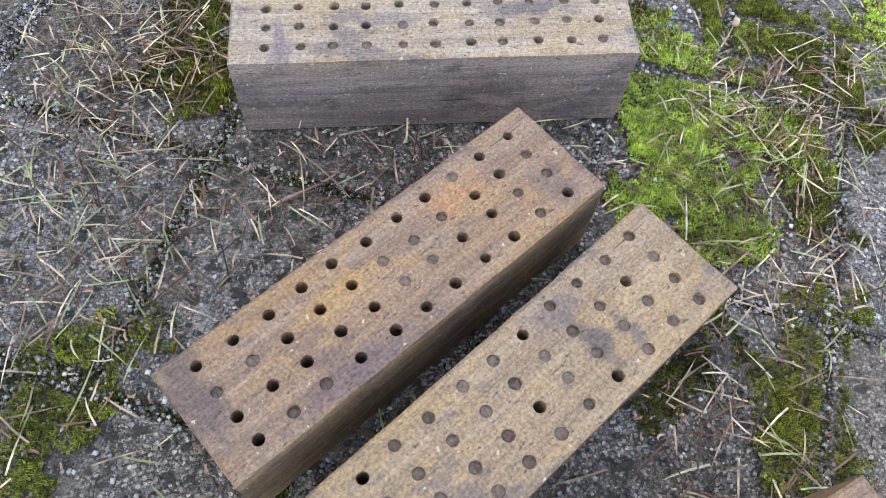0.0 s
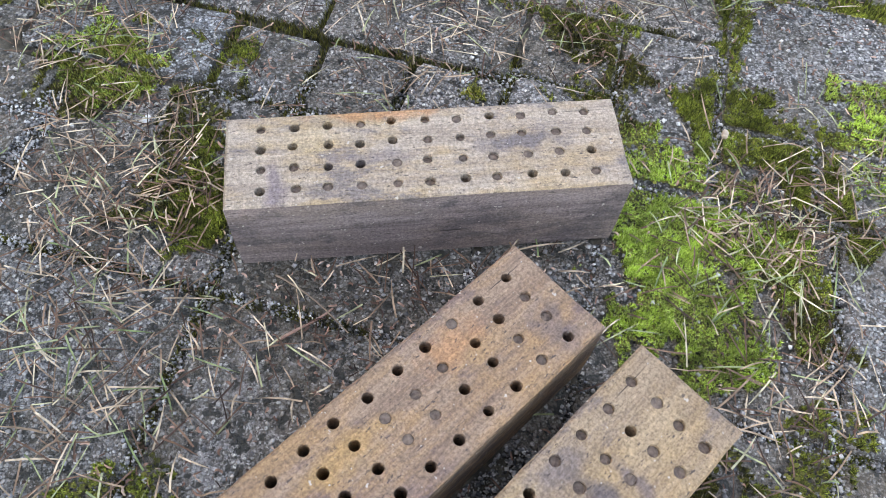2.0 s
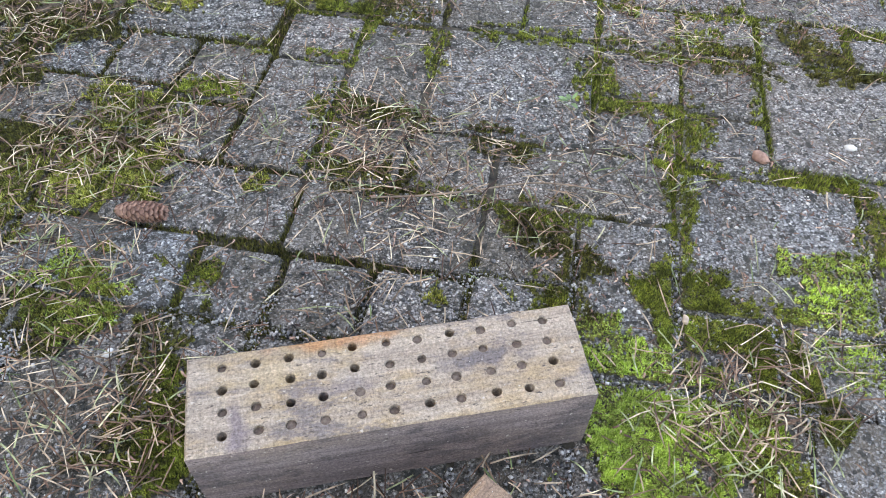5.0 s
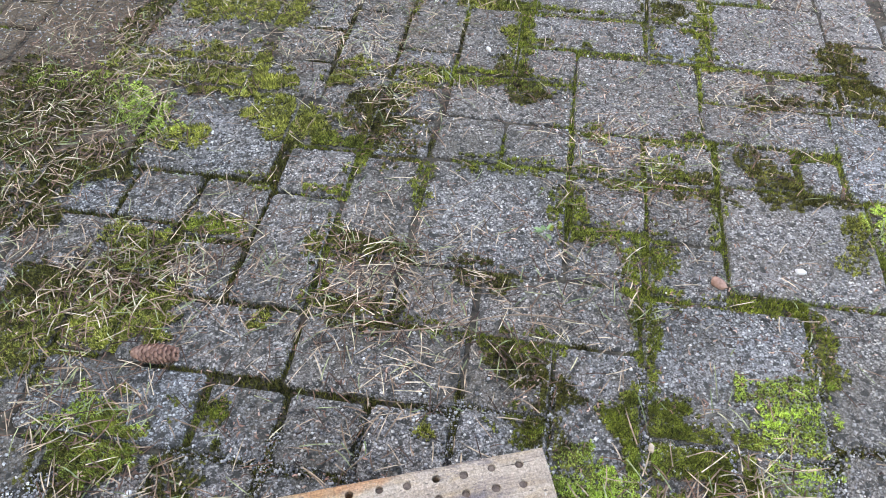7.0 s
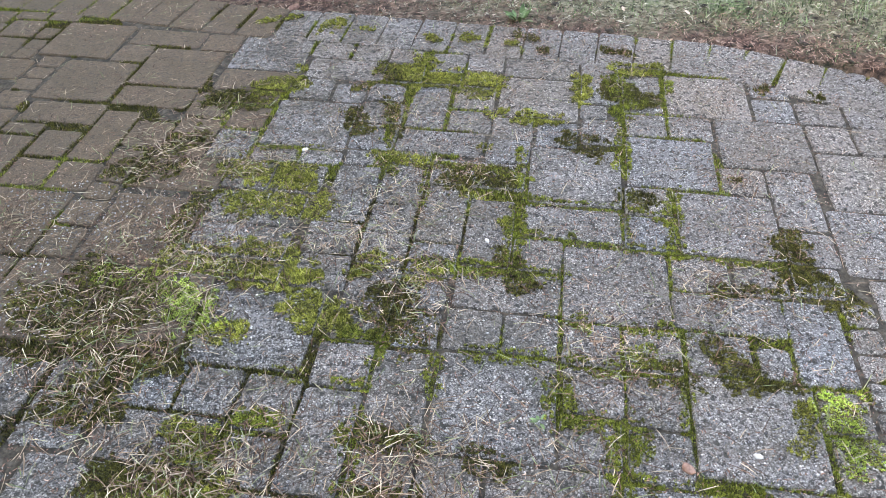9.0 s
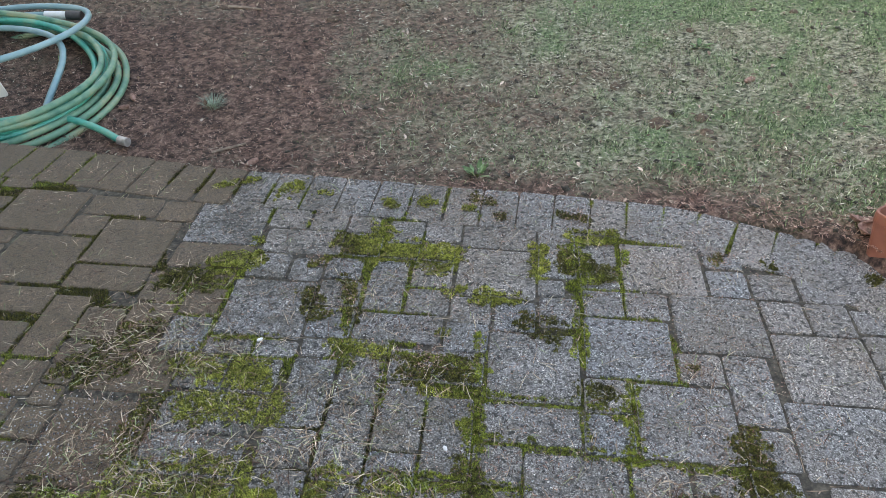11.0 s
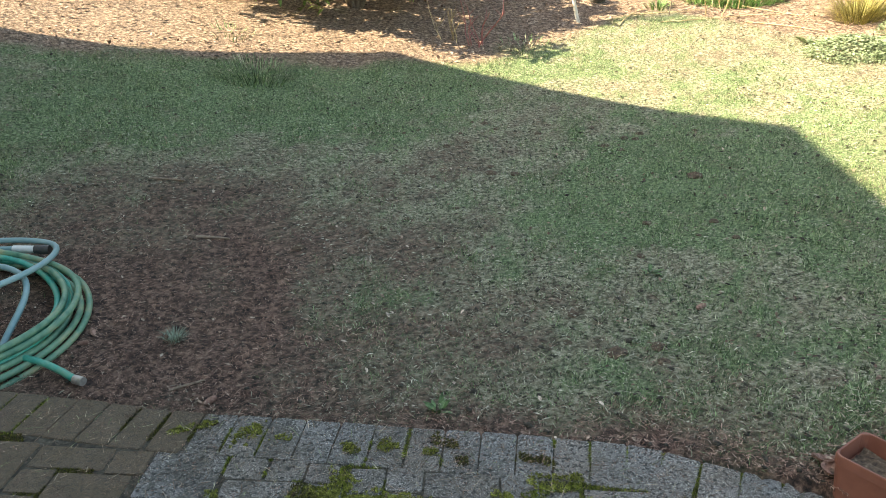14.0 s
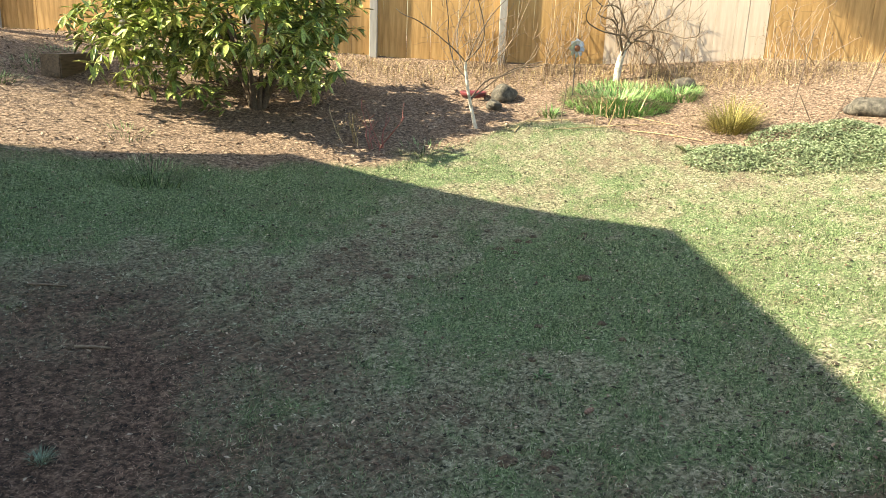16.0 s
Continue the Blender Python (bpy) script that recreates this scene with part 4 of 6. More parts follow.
def thicket(name, x, y, n, spread, height, mat, label, seed, twig_n=3, r=0.008):
    """A shrub of many thin stems from the ground."""
    rng = random.Random(seed)
    thing = tagged(new(name), label, "shrub", "bare shrubs in the bed")
    thing.location = on_ground(x, y)
    stems, twigs = [], []
    for _ in range(n):
        a = rng.uniform(0, 6.28)
        q = spread * math.sqrt(rng.random())
        p = (q * math.cos(a), q * 0.6 * math.sin(a), -0.04)
        h = height * rng.uniform(0.4, 1.1)
        pts = crooked(rng, p, (rng.uniform(-0.45, 0.45), rng.uniform(-0.35, 0.35), 1), 7, h / 7, 0.28, 0.2)
        stems.append(pts)
        for _ in range(twig_n):
            twigs.append(crooked(rng, pts[rng.randint(2, 7)], (rng.uniform(-1, 1), rng.uniform(-1, 1), rng.uniform(-0.1, 1)), 4, h / 11, 0.45))
    wires("brushwood", stems, r, r * 0.4, mat, thing)
    wires("brushwood", twigs, r * 0.5, r * 0.25, mat, thing)
    return thing


small_tree("young_tree", 3.66, 6.72, [(-0.06, 0.02, 0.15), (-0.12, 0.05, 0.4), (-0.13, 0.06, 0.62)], 0.019, BARK, "slender young bare tree with pale bark", 3, 7, 8, 0.11, 5, 0.42)
small_tree("small_tree", 5.86, 7.58, [(0.0, 0, 0.1), (0.02, 0, 0.22), (0.05, 0, 0.32), (0.12, 0, 0.42)], 0.045, BARK, "small twisted bare tree with a pale trunk", 8, 13, 11, 0.115, 14, 0.72)
thicket("bare_shrub", 4.55, 8.55, 26, 0.4, 1.1, TWIG, "bare twiggy shrub before the fence", 12, 6)
thicket("bare_shrub", 5.5, 8.25, 22, 0.35, 0.9, TWIG, "bare twiggy shrub before the fence", 13, 6)
thicket("bare_shrub", 6.55, 7.65, 30, 0.5, 0.95, TWIG, "bare twiggy shrub before the fence", 15, 7)
thicket("bare_shrub", 7.7, 6.7, 24, 0.5, 0.9, TWIG, "bare twiggy shrub before the fence", 16, 5)
thicket("red_shrub", 2.55, 6.38, 7, 0.1, 0.42, RED_TWIG, "small bare shrub with red twigs", 17, 2)
thicket("dry_perennial", 2.35, 6.5, 6, 0.12, 0.5, DRY_STALK, "dry pale stalks of a dead perennial", 18, 2, 0.006)
thicket("dry_perennial", 5.05, 6.5, 9, 0.35, 0.35, DRY_STALK, "dry pale stalks of a dead perennial", 19, 1, 0.007)
# dead stalks along the foot of the fence
n = 5200
q = rs.uniform(3.0, 9.5, n)
px = q - 0.44 * rs.uniform(0.12, 1.0, n) ** 1.5 * 1.3
py = 11.0 - 0.49 * q - 0.9 * rs.uniform(0.05, 1.0, n) ** 1.5 * 1.1
L = rs.uniform(0.05, 0.24, n) * (0.4 + 1.1 * vnoise(px * 3, py * 3, 44))
scatter("dry_stalks", BLADE_V, BLADE_F, np.stack([px, py, ground_z(px, py) - 0.01], -1), 0, -rs.uniform(-0.1, 0.9, n), np.stack([rs.uniform(0.003, 0.007, n), L, L], -1), DRY_STALK, "dry tan stalks of dead grass along the fence", "dry grass", None, rs.uniform(0, 6.28, n))


FIR = strand_material("dark conifer needles", [(0, (0.015, 0.03, 0.012)), (0.6, (0.05, 0.085, 0.035)), (1, (0.11, 0.15, 0.06))], 0.6)


def conifer(x, y, height, limbs, label, seed):
    """A tall conifer, unseen and added for the shade of its limbs; each limb: where it ends, how wide its sprays
    spread.
    """
    rng, r = random.Random(seed), np.random.RandomState(seed)
    thing = tagged(new("conifer"), label, "tree")
    thing.location = on_ground(x, y)
    tube([(0, 0, -0.1), (0.02, 0, height * 0.4), (0, 0.03, height)], 0.2, 0.04, BARK, "trunk", thing, 12)
    for (ex, ey, ez), spread in limbs:
        end = Vector((ex - x, ey - y, ez - thing.location.z))
        limb = tube([(0, 0, end.z + 0.3), end * 0.5 + Vector((0, 0, end.z * 0.5 + 0.35)), end], 0.05, 0.012, BARK, "limb", thing, 8)
        n = 5200
        d = r.normal(0, 1, (n, 3)) * (spread, spread, spread * 0.28)
        k = vnoise(d[:, 0] * 4, d[:, 1] * 4 + d[:, 2] * 3, seed) > 0.36
        pos = np.array(end)[None] + d[k]
        m = len(pos)
        L = r.uniform(0.06, 0.14, m)
        scatter("sprays", LEAF_V, LEAF_F, pos, 0, r.uniform(-0.9, 0.5, m), np.stack([L * 0.3, L, L], -1), FIR, "", "", limb, r.uniform(0, 6.28, m))


# unseen shade casters: one for the fence's right end, one for the bed's left
conifer(3.6, 11.2, 8.5, [((4.3, 7.8, 6.0), 0.27), ((4.75, 7.6, 5.95), 0.32)], "tall dark conifer behind the fence, out of view, limbs placed to shade the boards", 71)
conifer(-5.2, 11.6, 7.5, [((-3.9, 10.0, 4.3), 0.5), ((-4.3, 9.7, 4.0), 0.45)], "dark conifer beyond the house, added out of view to shade the bed", 72)

for pts in (((4.35, 6.45), (4.7, 6.3), (5.1, 6.28), (5.45, 6.05)), ((4.2, 6.75), (4.55, 6.62), (4.9, 6.6)), ((5.0, 6.1), (5.25, 5.75), (5.4, 5.4)), ((5.2, 6.6), (5.3, 6.3), (5.5, 6.0)), ((3.95, 6.5), (4.15, 6.75), (4.4, 6.85))):
    tagged(tube([on_ground(a, b, 0.006 + 0.012 * (i % 2)) for i, (a, b) in enumerate(pts)], 0.006, 0.003, DRY_STALK, "stick"), "pale dry stick lying in the garden bed", "stick", "sticks in the bed")
for a, b, n, q in ((-0.25, 8.7, 160, 0.3), (0.0, 9.3, 200, 0.35), (-0.5, 8.1, 120, 0.25), (0.5, 6.75, 60, 0.2), (2.9, 6.2, 80, 0.25)):
    clump("grass_tuft", a, b, n, q, 0.085, 0.007, GRASS, "low tuft of grass growing in the bed", "grass tuft", (0.1, 1.0), group="tufts in the bed")

# stakes
for b, e in (((6.63, 5.7), (0.25, 0.1, 0.85)), ((6.5, 5.3), (-0.12, 0.1, 0.3)), ((6.85, 5.15), (0.25, -0.05, 0.85)), ((6.6, 5.2), (0.3, 0.1, 0.3)), ((4.52, 6.6), (0.12, 0.12, 0.45))):
    p = Vector(on_ground(*b, -0.05))
    tagged(tube([p, p + Vector(e)], 0.006, 0.005, BARK, "stake", bend=False), "thin wooden stake in the garden bed", "stake", "garden stakes")


def pinwheel(x, y, h):
    thing = tagged(new("garden_pinwheel"), "tin flower ornament on a thin stake", "garden ornament")
    thing.location = on_ground(x, y)
    tube([(0, 0, -0.05), (0, 0, h)], 0.006, 0.006, BLACK, "stem", thing, bend=False)
    for k in range(8):
        a = k * math.pi / 4
        bm = bmesh.new()
        vs = [bm.verts.new(Vector((px * math.cos(a) - pz * math.sin(a), -0.02 + dy, h + px * math.sin(a) + pz * math.cos(a)))) for px, pz, dy in ((-0.015, 0.03, 0), (0.015, 0.03, 0), (0.035, 0.08, -0.015), (0, 0.105, 0.01), (-0.03, 0.08, 0.012))]
        bm.faces.new(vs)
        bmesh.ops.solidify(bm, geom=bm.faces[:], thickness=0.002)
        part("petal", bm, PETAL, thing)
    bm = bmesh.new()
    bmesh.ops.create_uvsphere(bm, u_segments=14, v_segments=8, radius=0.035)
    bmesh.ops.transform(bm, matrix=pose(0, -0.025, h) @ Matrix.Diagonal((1, 0.4, 1, 1)), verts=bm.verts)
    smooth(part("hub", bm, RUST, thing, "rusty round centre"))


pinwheel(5.13, 7.36, 0.5)


def rock(x, y, s, flat, seed, label):
    bm = bmesh.new()
    bmesh.ops.create_icosphere(bm, subdivisions=3, radius=1)
    for v in bm.verts:
        v.co *= 1 + 0.3 * noise.noise(v.co * 1.1 + Vector((seed, 3, 0))) + 0.1 * noise.noise(v.co * 3 + Vector((0, seed, 0)))
    bmesh.ops.transform(bm, matrix=Matrix.Translation(on_ground(x, y, s * flat * 0.4)) @ pose(0, 0, 0, 0, 0, seed * 40) @ Matrix.Diagonal((s, s * 0.75, s * flat, 1)), verts=bm.verts)
    tagged(smooth(part("rock", bm, STONE)), label, "rock", "stones in the bed")


rock(4.35, 7.5, 0.17, 0.7, 1, "rounded grey stone in the garden bed")
rock(4.1, 7.25, 0.1, 0.7, 2, "rounded grey stone in the garden bed")
rock(7.05, 5.1, 0.26, 0.4, 3, "flat grey stone in the garden bed")
rock(6.35, 7.0, 0.14, 0.6, 4, "mossy grey stone in the garden bed")
rock(7.2, 4.75, 0.12, 0.6, 5, "pale stone beside a flat stone")

bm = bmesh.new()
bmesh.ops.create_cone(bm, cap_ends=False, segments=24, radius1=0.12, radius2=0.15, depth=0.06)
bmesh.ops.solidify(bm, geom=bm.faces[:], thickness=0.006)
ob = smooth(part("plant_saucer", bm, RED_TRAY))
ob.location = on_ground(4.05, 7.65, 0.03)
tagged(ob, "round red plastic dish lying in the bed", "dish")

bm = bmesh.new()
bmesh.ops.create_cube(bm, size=1)
bmesh.ops.scale(bm, vec=(0.8, 0.2, 0.22), verts=bm.verts)
bmesh.ops.bevel(bm, geom=bm.edges[:], offset=0.012, segments=2, affect="EDGES")
ob = part("landscape_timber", bm, TIE)
ob.matrix_basis = Matrix.Translation(on_ground(0.1, 8.66, 0.05)) @ pose(0, 0, 0, 0, 0, 64)
tagged(ob, "squared dark landscape timber at the bed's edge", "timber")

# ---- fence ----
def build_fence():
    fence = tagged(new("fence"), "tall board fence of golden and pale cedar", "fence")
    a, b = Vector((-6.0, 14.05)), Vector((12.0, 5.23))
    d = (b - a).normalized()
    rng = random.Random(21)
    turn = math.degrees(math.atan2(d.y, d.x))
    s = 0.0
    while s < (b - a).length:
        w, h = rng.choice((0.14, 0.19, 0.24, 0.29)), 1.85 + rng.uniform(-0.01, 0.01)
        p = a + d * (s + w / 2)
        s += w + 0.003
        pale = 6.1 < p.x < 7.75
        bm = bmesh.new()
        bmesh.ops.create_cube(bm, size=1)
        bmesh.ops.transform(bm, matrix=Matrix.Diagonal((w, 0.019, h, 1)), verts=bm.verts)
        bmesh.ops.bevel(bm, geom=[e for e in bm.edges if abs(e.verts[0].co.z - e.verts[1].co.z) > 0.5], offset=0.002, segments=1, affect="EDGES")
        ob = part("board", bm, CEDAR_PALE if pale else CEDAR, fence)
        ob.matrix_basis = pose(p.x, p.y, min(1.34, float(ground_z(p.x, p.y))) + h / 2 - 0.06, 0, rng.uniform(-0.3, 0.3), turn + rng.uniform(-0.6, 0.6))
    for i in range(8):
        p = a + d * (10.65 / 0.898 + 0.3 - 1.58 * i) + Vector((d.y, -d.x)) * 0.055
        bm = bmesh.new()
        bmesh.ops.create_cube(bm, size=1)
        bmesh.ops.transform(bm, matrix=Matrix.Diagonal((0.09, 0.09, 1.9, 1)), verts=bm.verts)
        bmesh.ops.bevel(bm, geom=bm.edges[:], offset=0.004, segments=1, affect="EDGES")
        ob = part("post", bm, CEDAR_GREY, fence, "silvered square post")
        ob.matrix_basis = pose(p.x, p.y, min(1.34, float(ground_z(p.x, p.y))) + 0.9, 0, 0, turn)


build_fence()

# ---- paving ----
# paver centres along and across the courses
SLABS = [(-0.452, 0.288), (0.479, 0.357), (0.688, 0.381), (0.167, 0.580), (0.596, 0.589), (-0.290, 0.705), (0.375, 0.896), (-0.621, 0.944), (0.932, 1.097), (0.616, 1.120), (0.288, 1.254), (0.954, 1.307), (0.511, 1.335), (-0.369, 1.398), (0.743, 1.442), (-1.048, 1.531), (0.191, 1.591), (-0.828, 1.626), (0.631, 1.653), (-0.590, 1.750), (-1.161, 1.755)]
WIDE_PAVERS = [(-0.242, 0.210), (0.054, 0.315), (-0.157, 0.316), (0.269, 0.422), (-0.373, 0.444), (0.581, 0.851), (0.166, 0.853), (0.288, 1.083), (0.069, 1.229), (-0.043, 1.352), (-1.026, 1.362), (-0.820, 1.468), (-0.580, 1.592), (-0.348, 1.683), (0.191, 1.750), (-0.925, 1.799)]
DEEP_PAVERS = [(0.321, 0.265), (-0.108, 0.475), (0.003, 0.578), (-0.097, 0.791), (0.735, 0.799), (0.114, 1.026), (-0.206, 1.125), (-0.097, 1.198), (0.774, 1.232), (-0.870, 1.277), (-0.090, 1.510), (0.458, 1.648), (0.350, 1.697)]
SMALL_PAVERS = [(0.215, 0.212), (0.215, 0.316), (0.002, 0.420), (0.108, 0.422), (0.438, 0.515), (0.326, 0.526), (-0.214, 0.536), (-0.425, 0.548), (-0.320, 0.548), (0.438, 0.621), (0.332, 0.631), (-0.108, 0.634), (0.437, 0.737), (0.329, 0.738), (0.555, 0.747), (0.112, 0.747), (0.218, 0.747), (-0.203, 0.863), (0.008, 0.929), (-0.098, 0.947), (0.541, 0.956), (0.658, 0.957), (-0.211, 0.968), (0.219, 0.969), (0.008, 1.031), (-0.098, 1.047), (0.775, 1.064), (0.448, 1.071), (0.008, 1.128), (0.452, 1.177), (0.669, 1.283), (-0.765, 1.298), (-0.659, 1.318), (0.130, 1.332), (0.243, 1.417), (0.133, 1.434), (0.353, 1.449), (0.027, 1.456), (-0.209, 1.467), (1.012, 1.486)]
SMALL_PAVERS += [(0.904, 1.488), (0.462, 1.492), (0.568, 1.495), (0.898, 1.601), (0.790, 1.605), (-0.986, 1.693), (-0.072, 1.753), (0.033, 1.765), (-0.748, 1.786), (-0.418, 1.789), (-0.298, 1.789)]
# runs of moss: from and to, half their width; runs of needles: from and to, spread, how thick
LIME_RUNS = [(0.363, 0.042, 0.349, -0.072, 0.05), (0.349, -0.072, 0.377, -0.108, 0.05), (0.341, -0.01, 0.361, -0.13, 0.035), (0.613, 0.098, 0.584, 0.033, 0.04), (-0.173, 0.89, -0.141, 0.805, 0.035), (-0.179, 0.247, -0.147, 0.212, 0.035), (-0.151, 0.837, -0.151, 0.837, 0.04), (-0.312, 0.952, -0.239, 0.945, 0.025), (0.916, 0.341, 0.896, 0.268, 0.035)]
GREEN_RUNS = [(0.446, 0.11, 0.521, 0.086, 0.03), (0.534, 0.071, 0.526, 0.008, 0.022), (0.431, -0.217, 0.39, -0.34, 0.03), (0.372, -0.279, 0.384, -0.297, 0.02), (0.54, -0.041, 0.54, -0.041, 0.02), (-0.123, -0.209, -0.156, -0.242, 0.03), (-0.156, -0.242, -0.179, -0.294, 0.03), (-0.074, 0.127, -0.06, 0.025, 0.02), (0.444, 0.095, 0.511, 0.058, 0.04), (0.547, 0.073, 0.527, 0.016, 0.025), (0.539, -0.041, 0.539, -0.041, 0.02), (-0.035, 0.241, -0.035, 0.241, 0.025), (-0.069, 0.125, -0.067, 0.029, 0.025), (0.543, 0.359, 0.495, 0.244, 0.018), (0.495, 0.244, 0.469, 0.173, 0.018), (0.476, 0.423, 0.554, 0.399, 0.015), (0.613, 0.264, 0.665, 0.245, 0.012), (0.367, 0.829, 0.515, 0.784, 0.016)]
GREEN_RUNS += [(0.347, 0.611, 0.453, 0.577, 0.02), (0.287, 0.609, 0.266, 0.542, 0.016), (0.476, 0.502, 0.469, 0.443, 0.024), (0.479, 0.436, 0.538, 0.411, 0.014), (0.555, 0.393, 0.54, 0.348, 0.03), (0.628, 0.51, 0.628, 0.51, 0.03), (0.654, 0.594, 0.724, 0.577, 0.016), (0.562, 0.626, 0.562, 0.626, 0.018), (0.519, 0.54, 0.559, 0.511, 0.016), (0.69, 0.454, 0.657, 0.378, 0.01), (0.516, 0.317, 0.557, 0.289, 0.015), (0.609, 0.272, 0.666, 0.249, 0.015), (0.695, 0.234, 0.721, 0.22, 0.018), (0.721, 0.22, 0.687, 0.144, 0.018), (0.484, 0.218, 0.466, 0.164, 0.012), (-0.015, 0.641, 0.032, 0.626, 0.016), (0.136, 0.701, 0.196, 0.671, 0.013), (0.196, 0.671, 0.17, 0.618, 0.013)]
GREEN_RUNS += [(0.102, 0.593, 0.156, 0.576, 0.01), (-0.075, 0.55, -0.001, 0.53, 0.02), (-0.145, 0.508, -0.095, 0.504, 0.035), (-0.043, 0.235, -0.043, 0.235, 0.03), (0.306, 0.165, 0.32, 0.148, 0.024), (0.117, 0.431, 0.093, 0.395, 0.012), (0.093, 0.395, 0.088, 0.377, 0.012), (0.208, 0.321, 0.271, 0.29, 0.014), (0.301, 0.271, 0.376, 0.246, 0.018), (0.134, 0.526, 0.123, 0.472, 0.012), (0.973, 1.473, 0.958, 1.339, 0.03), (0.899, 1.268, 0.821, 1.071, 0.016), (0.575, 1.015, 0.753, 0.933, 0.012), (0.54, 0.897, 0.811, 0.771, 0.013), (0.811, 0.771, 1.019, 0.682, 0.013), (0.616, 1.199, 0.566, 1.006, 0.014), (0.548, 0.985, 0.485, 0.815, 0.018), (0.792, 0.978, 0.746, 0.848, 0.01)]
GREEN_RUNS += [(0.9, 0.965, 0.823, 0.777, 0.014), (0.796, 0.915, 0.851, 0.87, 0.012), (0.324, 1.393, 0.302, 1.173, 0.012), (0.062, 1.345, 0.152, 1.313, 0.01), (0.388, 1.189, 0.344, 1.044, 0.01), (0.255, 0.882, 0.399, 0.819, 0.02), (0.399, 0.819, 0.562, 0.764, 0.02), (0.135, 0.704, 0.202, 0.678, 0.012), (0.202, 0.678, 0.174, 0.604, 0.012), (-0.053, 0.536, -0.009, 0.538, 0.02), (0.104, 0.502, 0.109, 0.435, 0.012), (1.038, 1.322, 1.088, 1.411, 0.014), (0.92, 1.27, 0.883, 1.201, 0.014), (0.852, 1.126, 0.828, 1.054, 0.014), (0.414, 1.191, 0.603, 1.094, 0.014), (0.896, 0.945, 0.848, 0.874, 0.018), (0.023, 1.346, 0.127, 1.325, 0.01)]
DARK_RUNS = [(0.342, -0.212, 0.297, -0.274, 0.025), (0.446, -0.077, 0.46, -0.135, 0.02), (-0.093, 0.073, -0.086, 0.148, 0.04), (-0.221, 0.216, -0.179, 0.182, 0.025), (0.309, 0.258, 0.364, 0.181, 0.02), (-0.237, 0.47, -0.12, 0.442, 0.04), (0.345, 0.188, 0.334, 0.123, 0.02), (0.2, 0.355, 0.187, 0.32, 0.02), (0.117, 0.362, 0.189, 0.329, 0.02), (0.294, 0.396, 0.338, 0.362, 0.018), (0.214, 0.707, 0.257, 0.76, 0.035), (0.783, 0.52, 0.796, 0.446, 0.03), (0.652, 0.486, 0.705, 0.47, 0.025), (0.834, 0.42, 0.885, 0.404, 0.015), (-0.323, 0.754, -0.176, 0.715, 0.025), (-0.34, 0.972, -0.244, 0.904, 0.04), (0.158, 0.465, 0.227, 0.43, 0.015), (1.045, 0.747, 1.037, 0.654, 0.03)]
DARK_RUNS += [(1.034, 0.63, 1.06, 0.562, 0.035), (0.841, 0.652, 0.961, 0.622, 0.016), (0.387, 1.182, 0.586, 1.118, 0.014), (0.475, 0.834, 0.484, 0.764, 0.025), (0.229, 0.787, 0.252, 0.676, 0.04), (-0.428, 0.912, -0.222, 0.852, 0.05), (-0.4, 0.801, -0.267, 0.801, 0.04), (-0.305, 1.328, -0.159, 1.419, 0.04), (-0.32, 0.689, -0.202, 0.704, 0.03), (-0.374, 0.639, -0.277, 0.63, 0.03), (-0.259, 0.472, -0.287, 0.383, 0.04), (-0.181, 1.048, -0.128, 1.177, 0.025), (-0.109, 1.603, -0.038, 1.617, 0.035), (0.101, 0.48, 0.177, 0.453, 0.022), (0.95, 1.395, 1.012, 1.354, 0.04), (-0.099, 1.606, 0.001, 1.568, 0.04), (0.791, 1.784, 0.825, 1.749, 0.018), (0.364, 1.682, 0.389, 1.594, 0.025)]
DARK_RUNS += [(0.243, 1.458, 0.255, 1.387, 0.025), (0.769, 1.209, 0.794, 1.161, 0.035), (0.436, 1.11, 0.544, 1.073, 0.035), (0.799, 0.971, 0.84, 0.943, 0.025), (1.077, 0.767, 1.027, 0.65, 0.025), (1.057, 0.975, 1.057, 0.975, 0.012), (1.328, 1.323, 1.328, 1.323, 0.018), (1.446, 1.266, 1.446, 1.266, 0.02), (1.675, 1.144, 1.675, 1.144, 0.025), (-0.253, 1.308, -0.193, 1.32, 0.03), (0.355, 1.476, 0.333, 1.345, 0.025), (0.996, 1.635, 1.064, 1.587, 0.015), (0.832, 1.663, 0.832, 1.663, 0.015), (0.264, 1.574, 0.345, 1.605, 0.015)]
GOLD_RUNS = [(-0.156, 0.229, -0.143, 0.205, 0.035), (-0.243, 0.388, -0.133, 0.409, 0.05), (-0.163, 0.472, -0.163, 0.472, 0.03), (-0.039, 0.89, 0.069, 0.869, 0.03), (0.063, 0.759, 0.131, 0.738, 0.03), (-0.101, 0.753, -0.056, 0.745, 0.02), (0.188, 0.855, 0.188, 0.855, 0.02), (-0.224, 0.415, -0.124, 0.4, 0.035), (0.016, 0.363, 0.016, 0.363, 0.014), (0.193, 0.166, 0.193, 0.166, 0.014), (0.863, 0.361, 0.813, 0.294, 0.015), (-0.177, 0.975, 0.04, 0.937, 0.045), (-0.045, 1.138, 0.119, 1.092, 0.04), (-0.027, 0.882, 0.068, 0.87, 0.03), (0.062, 0.791, 0.11, 0.75, 0.035), (-0.068, 1.253, 0.105, 1.215, 0.025), (0.035, 1.648, 0.123, 1.644, 0.03), (0.186, 0.862, 0.221, 0.88, 0.025)]
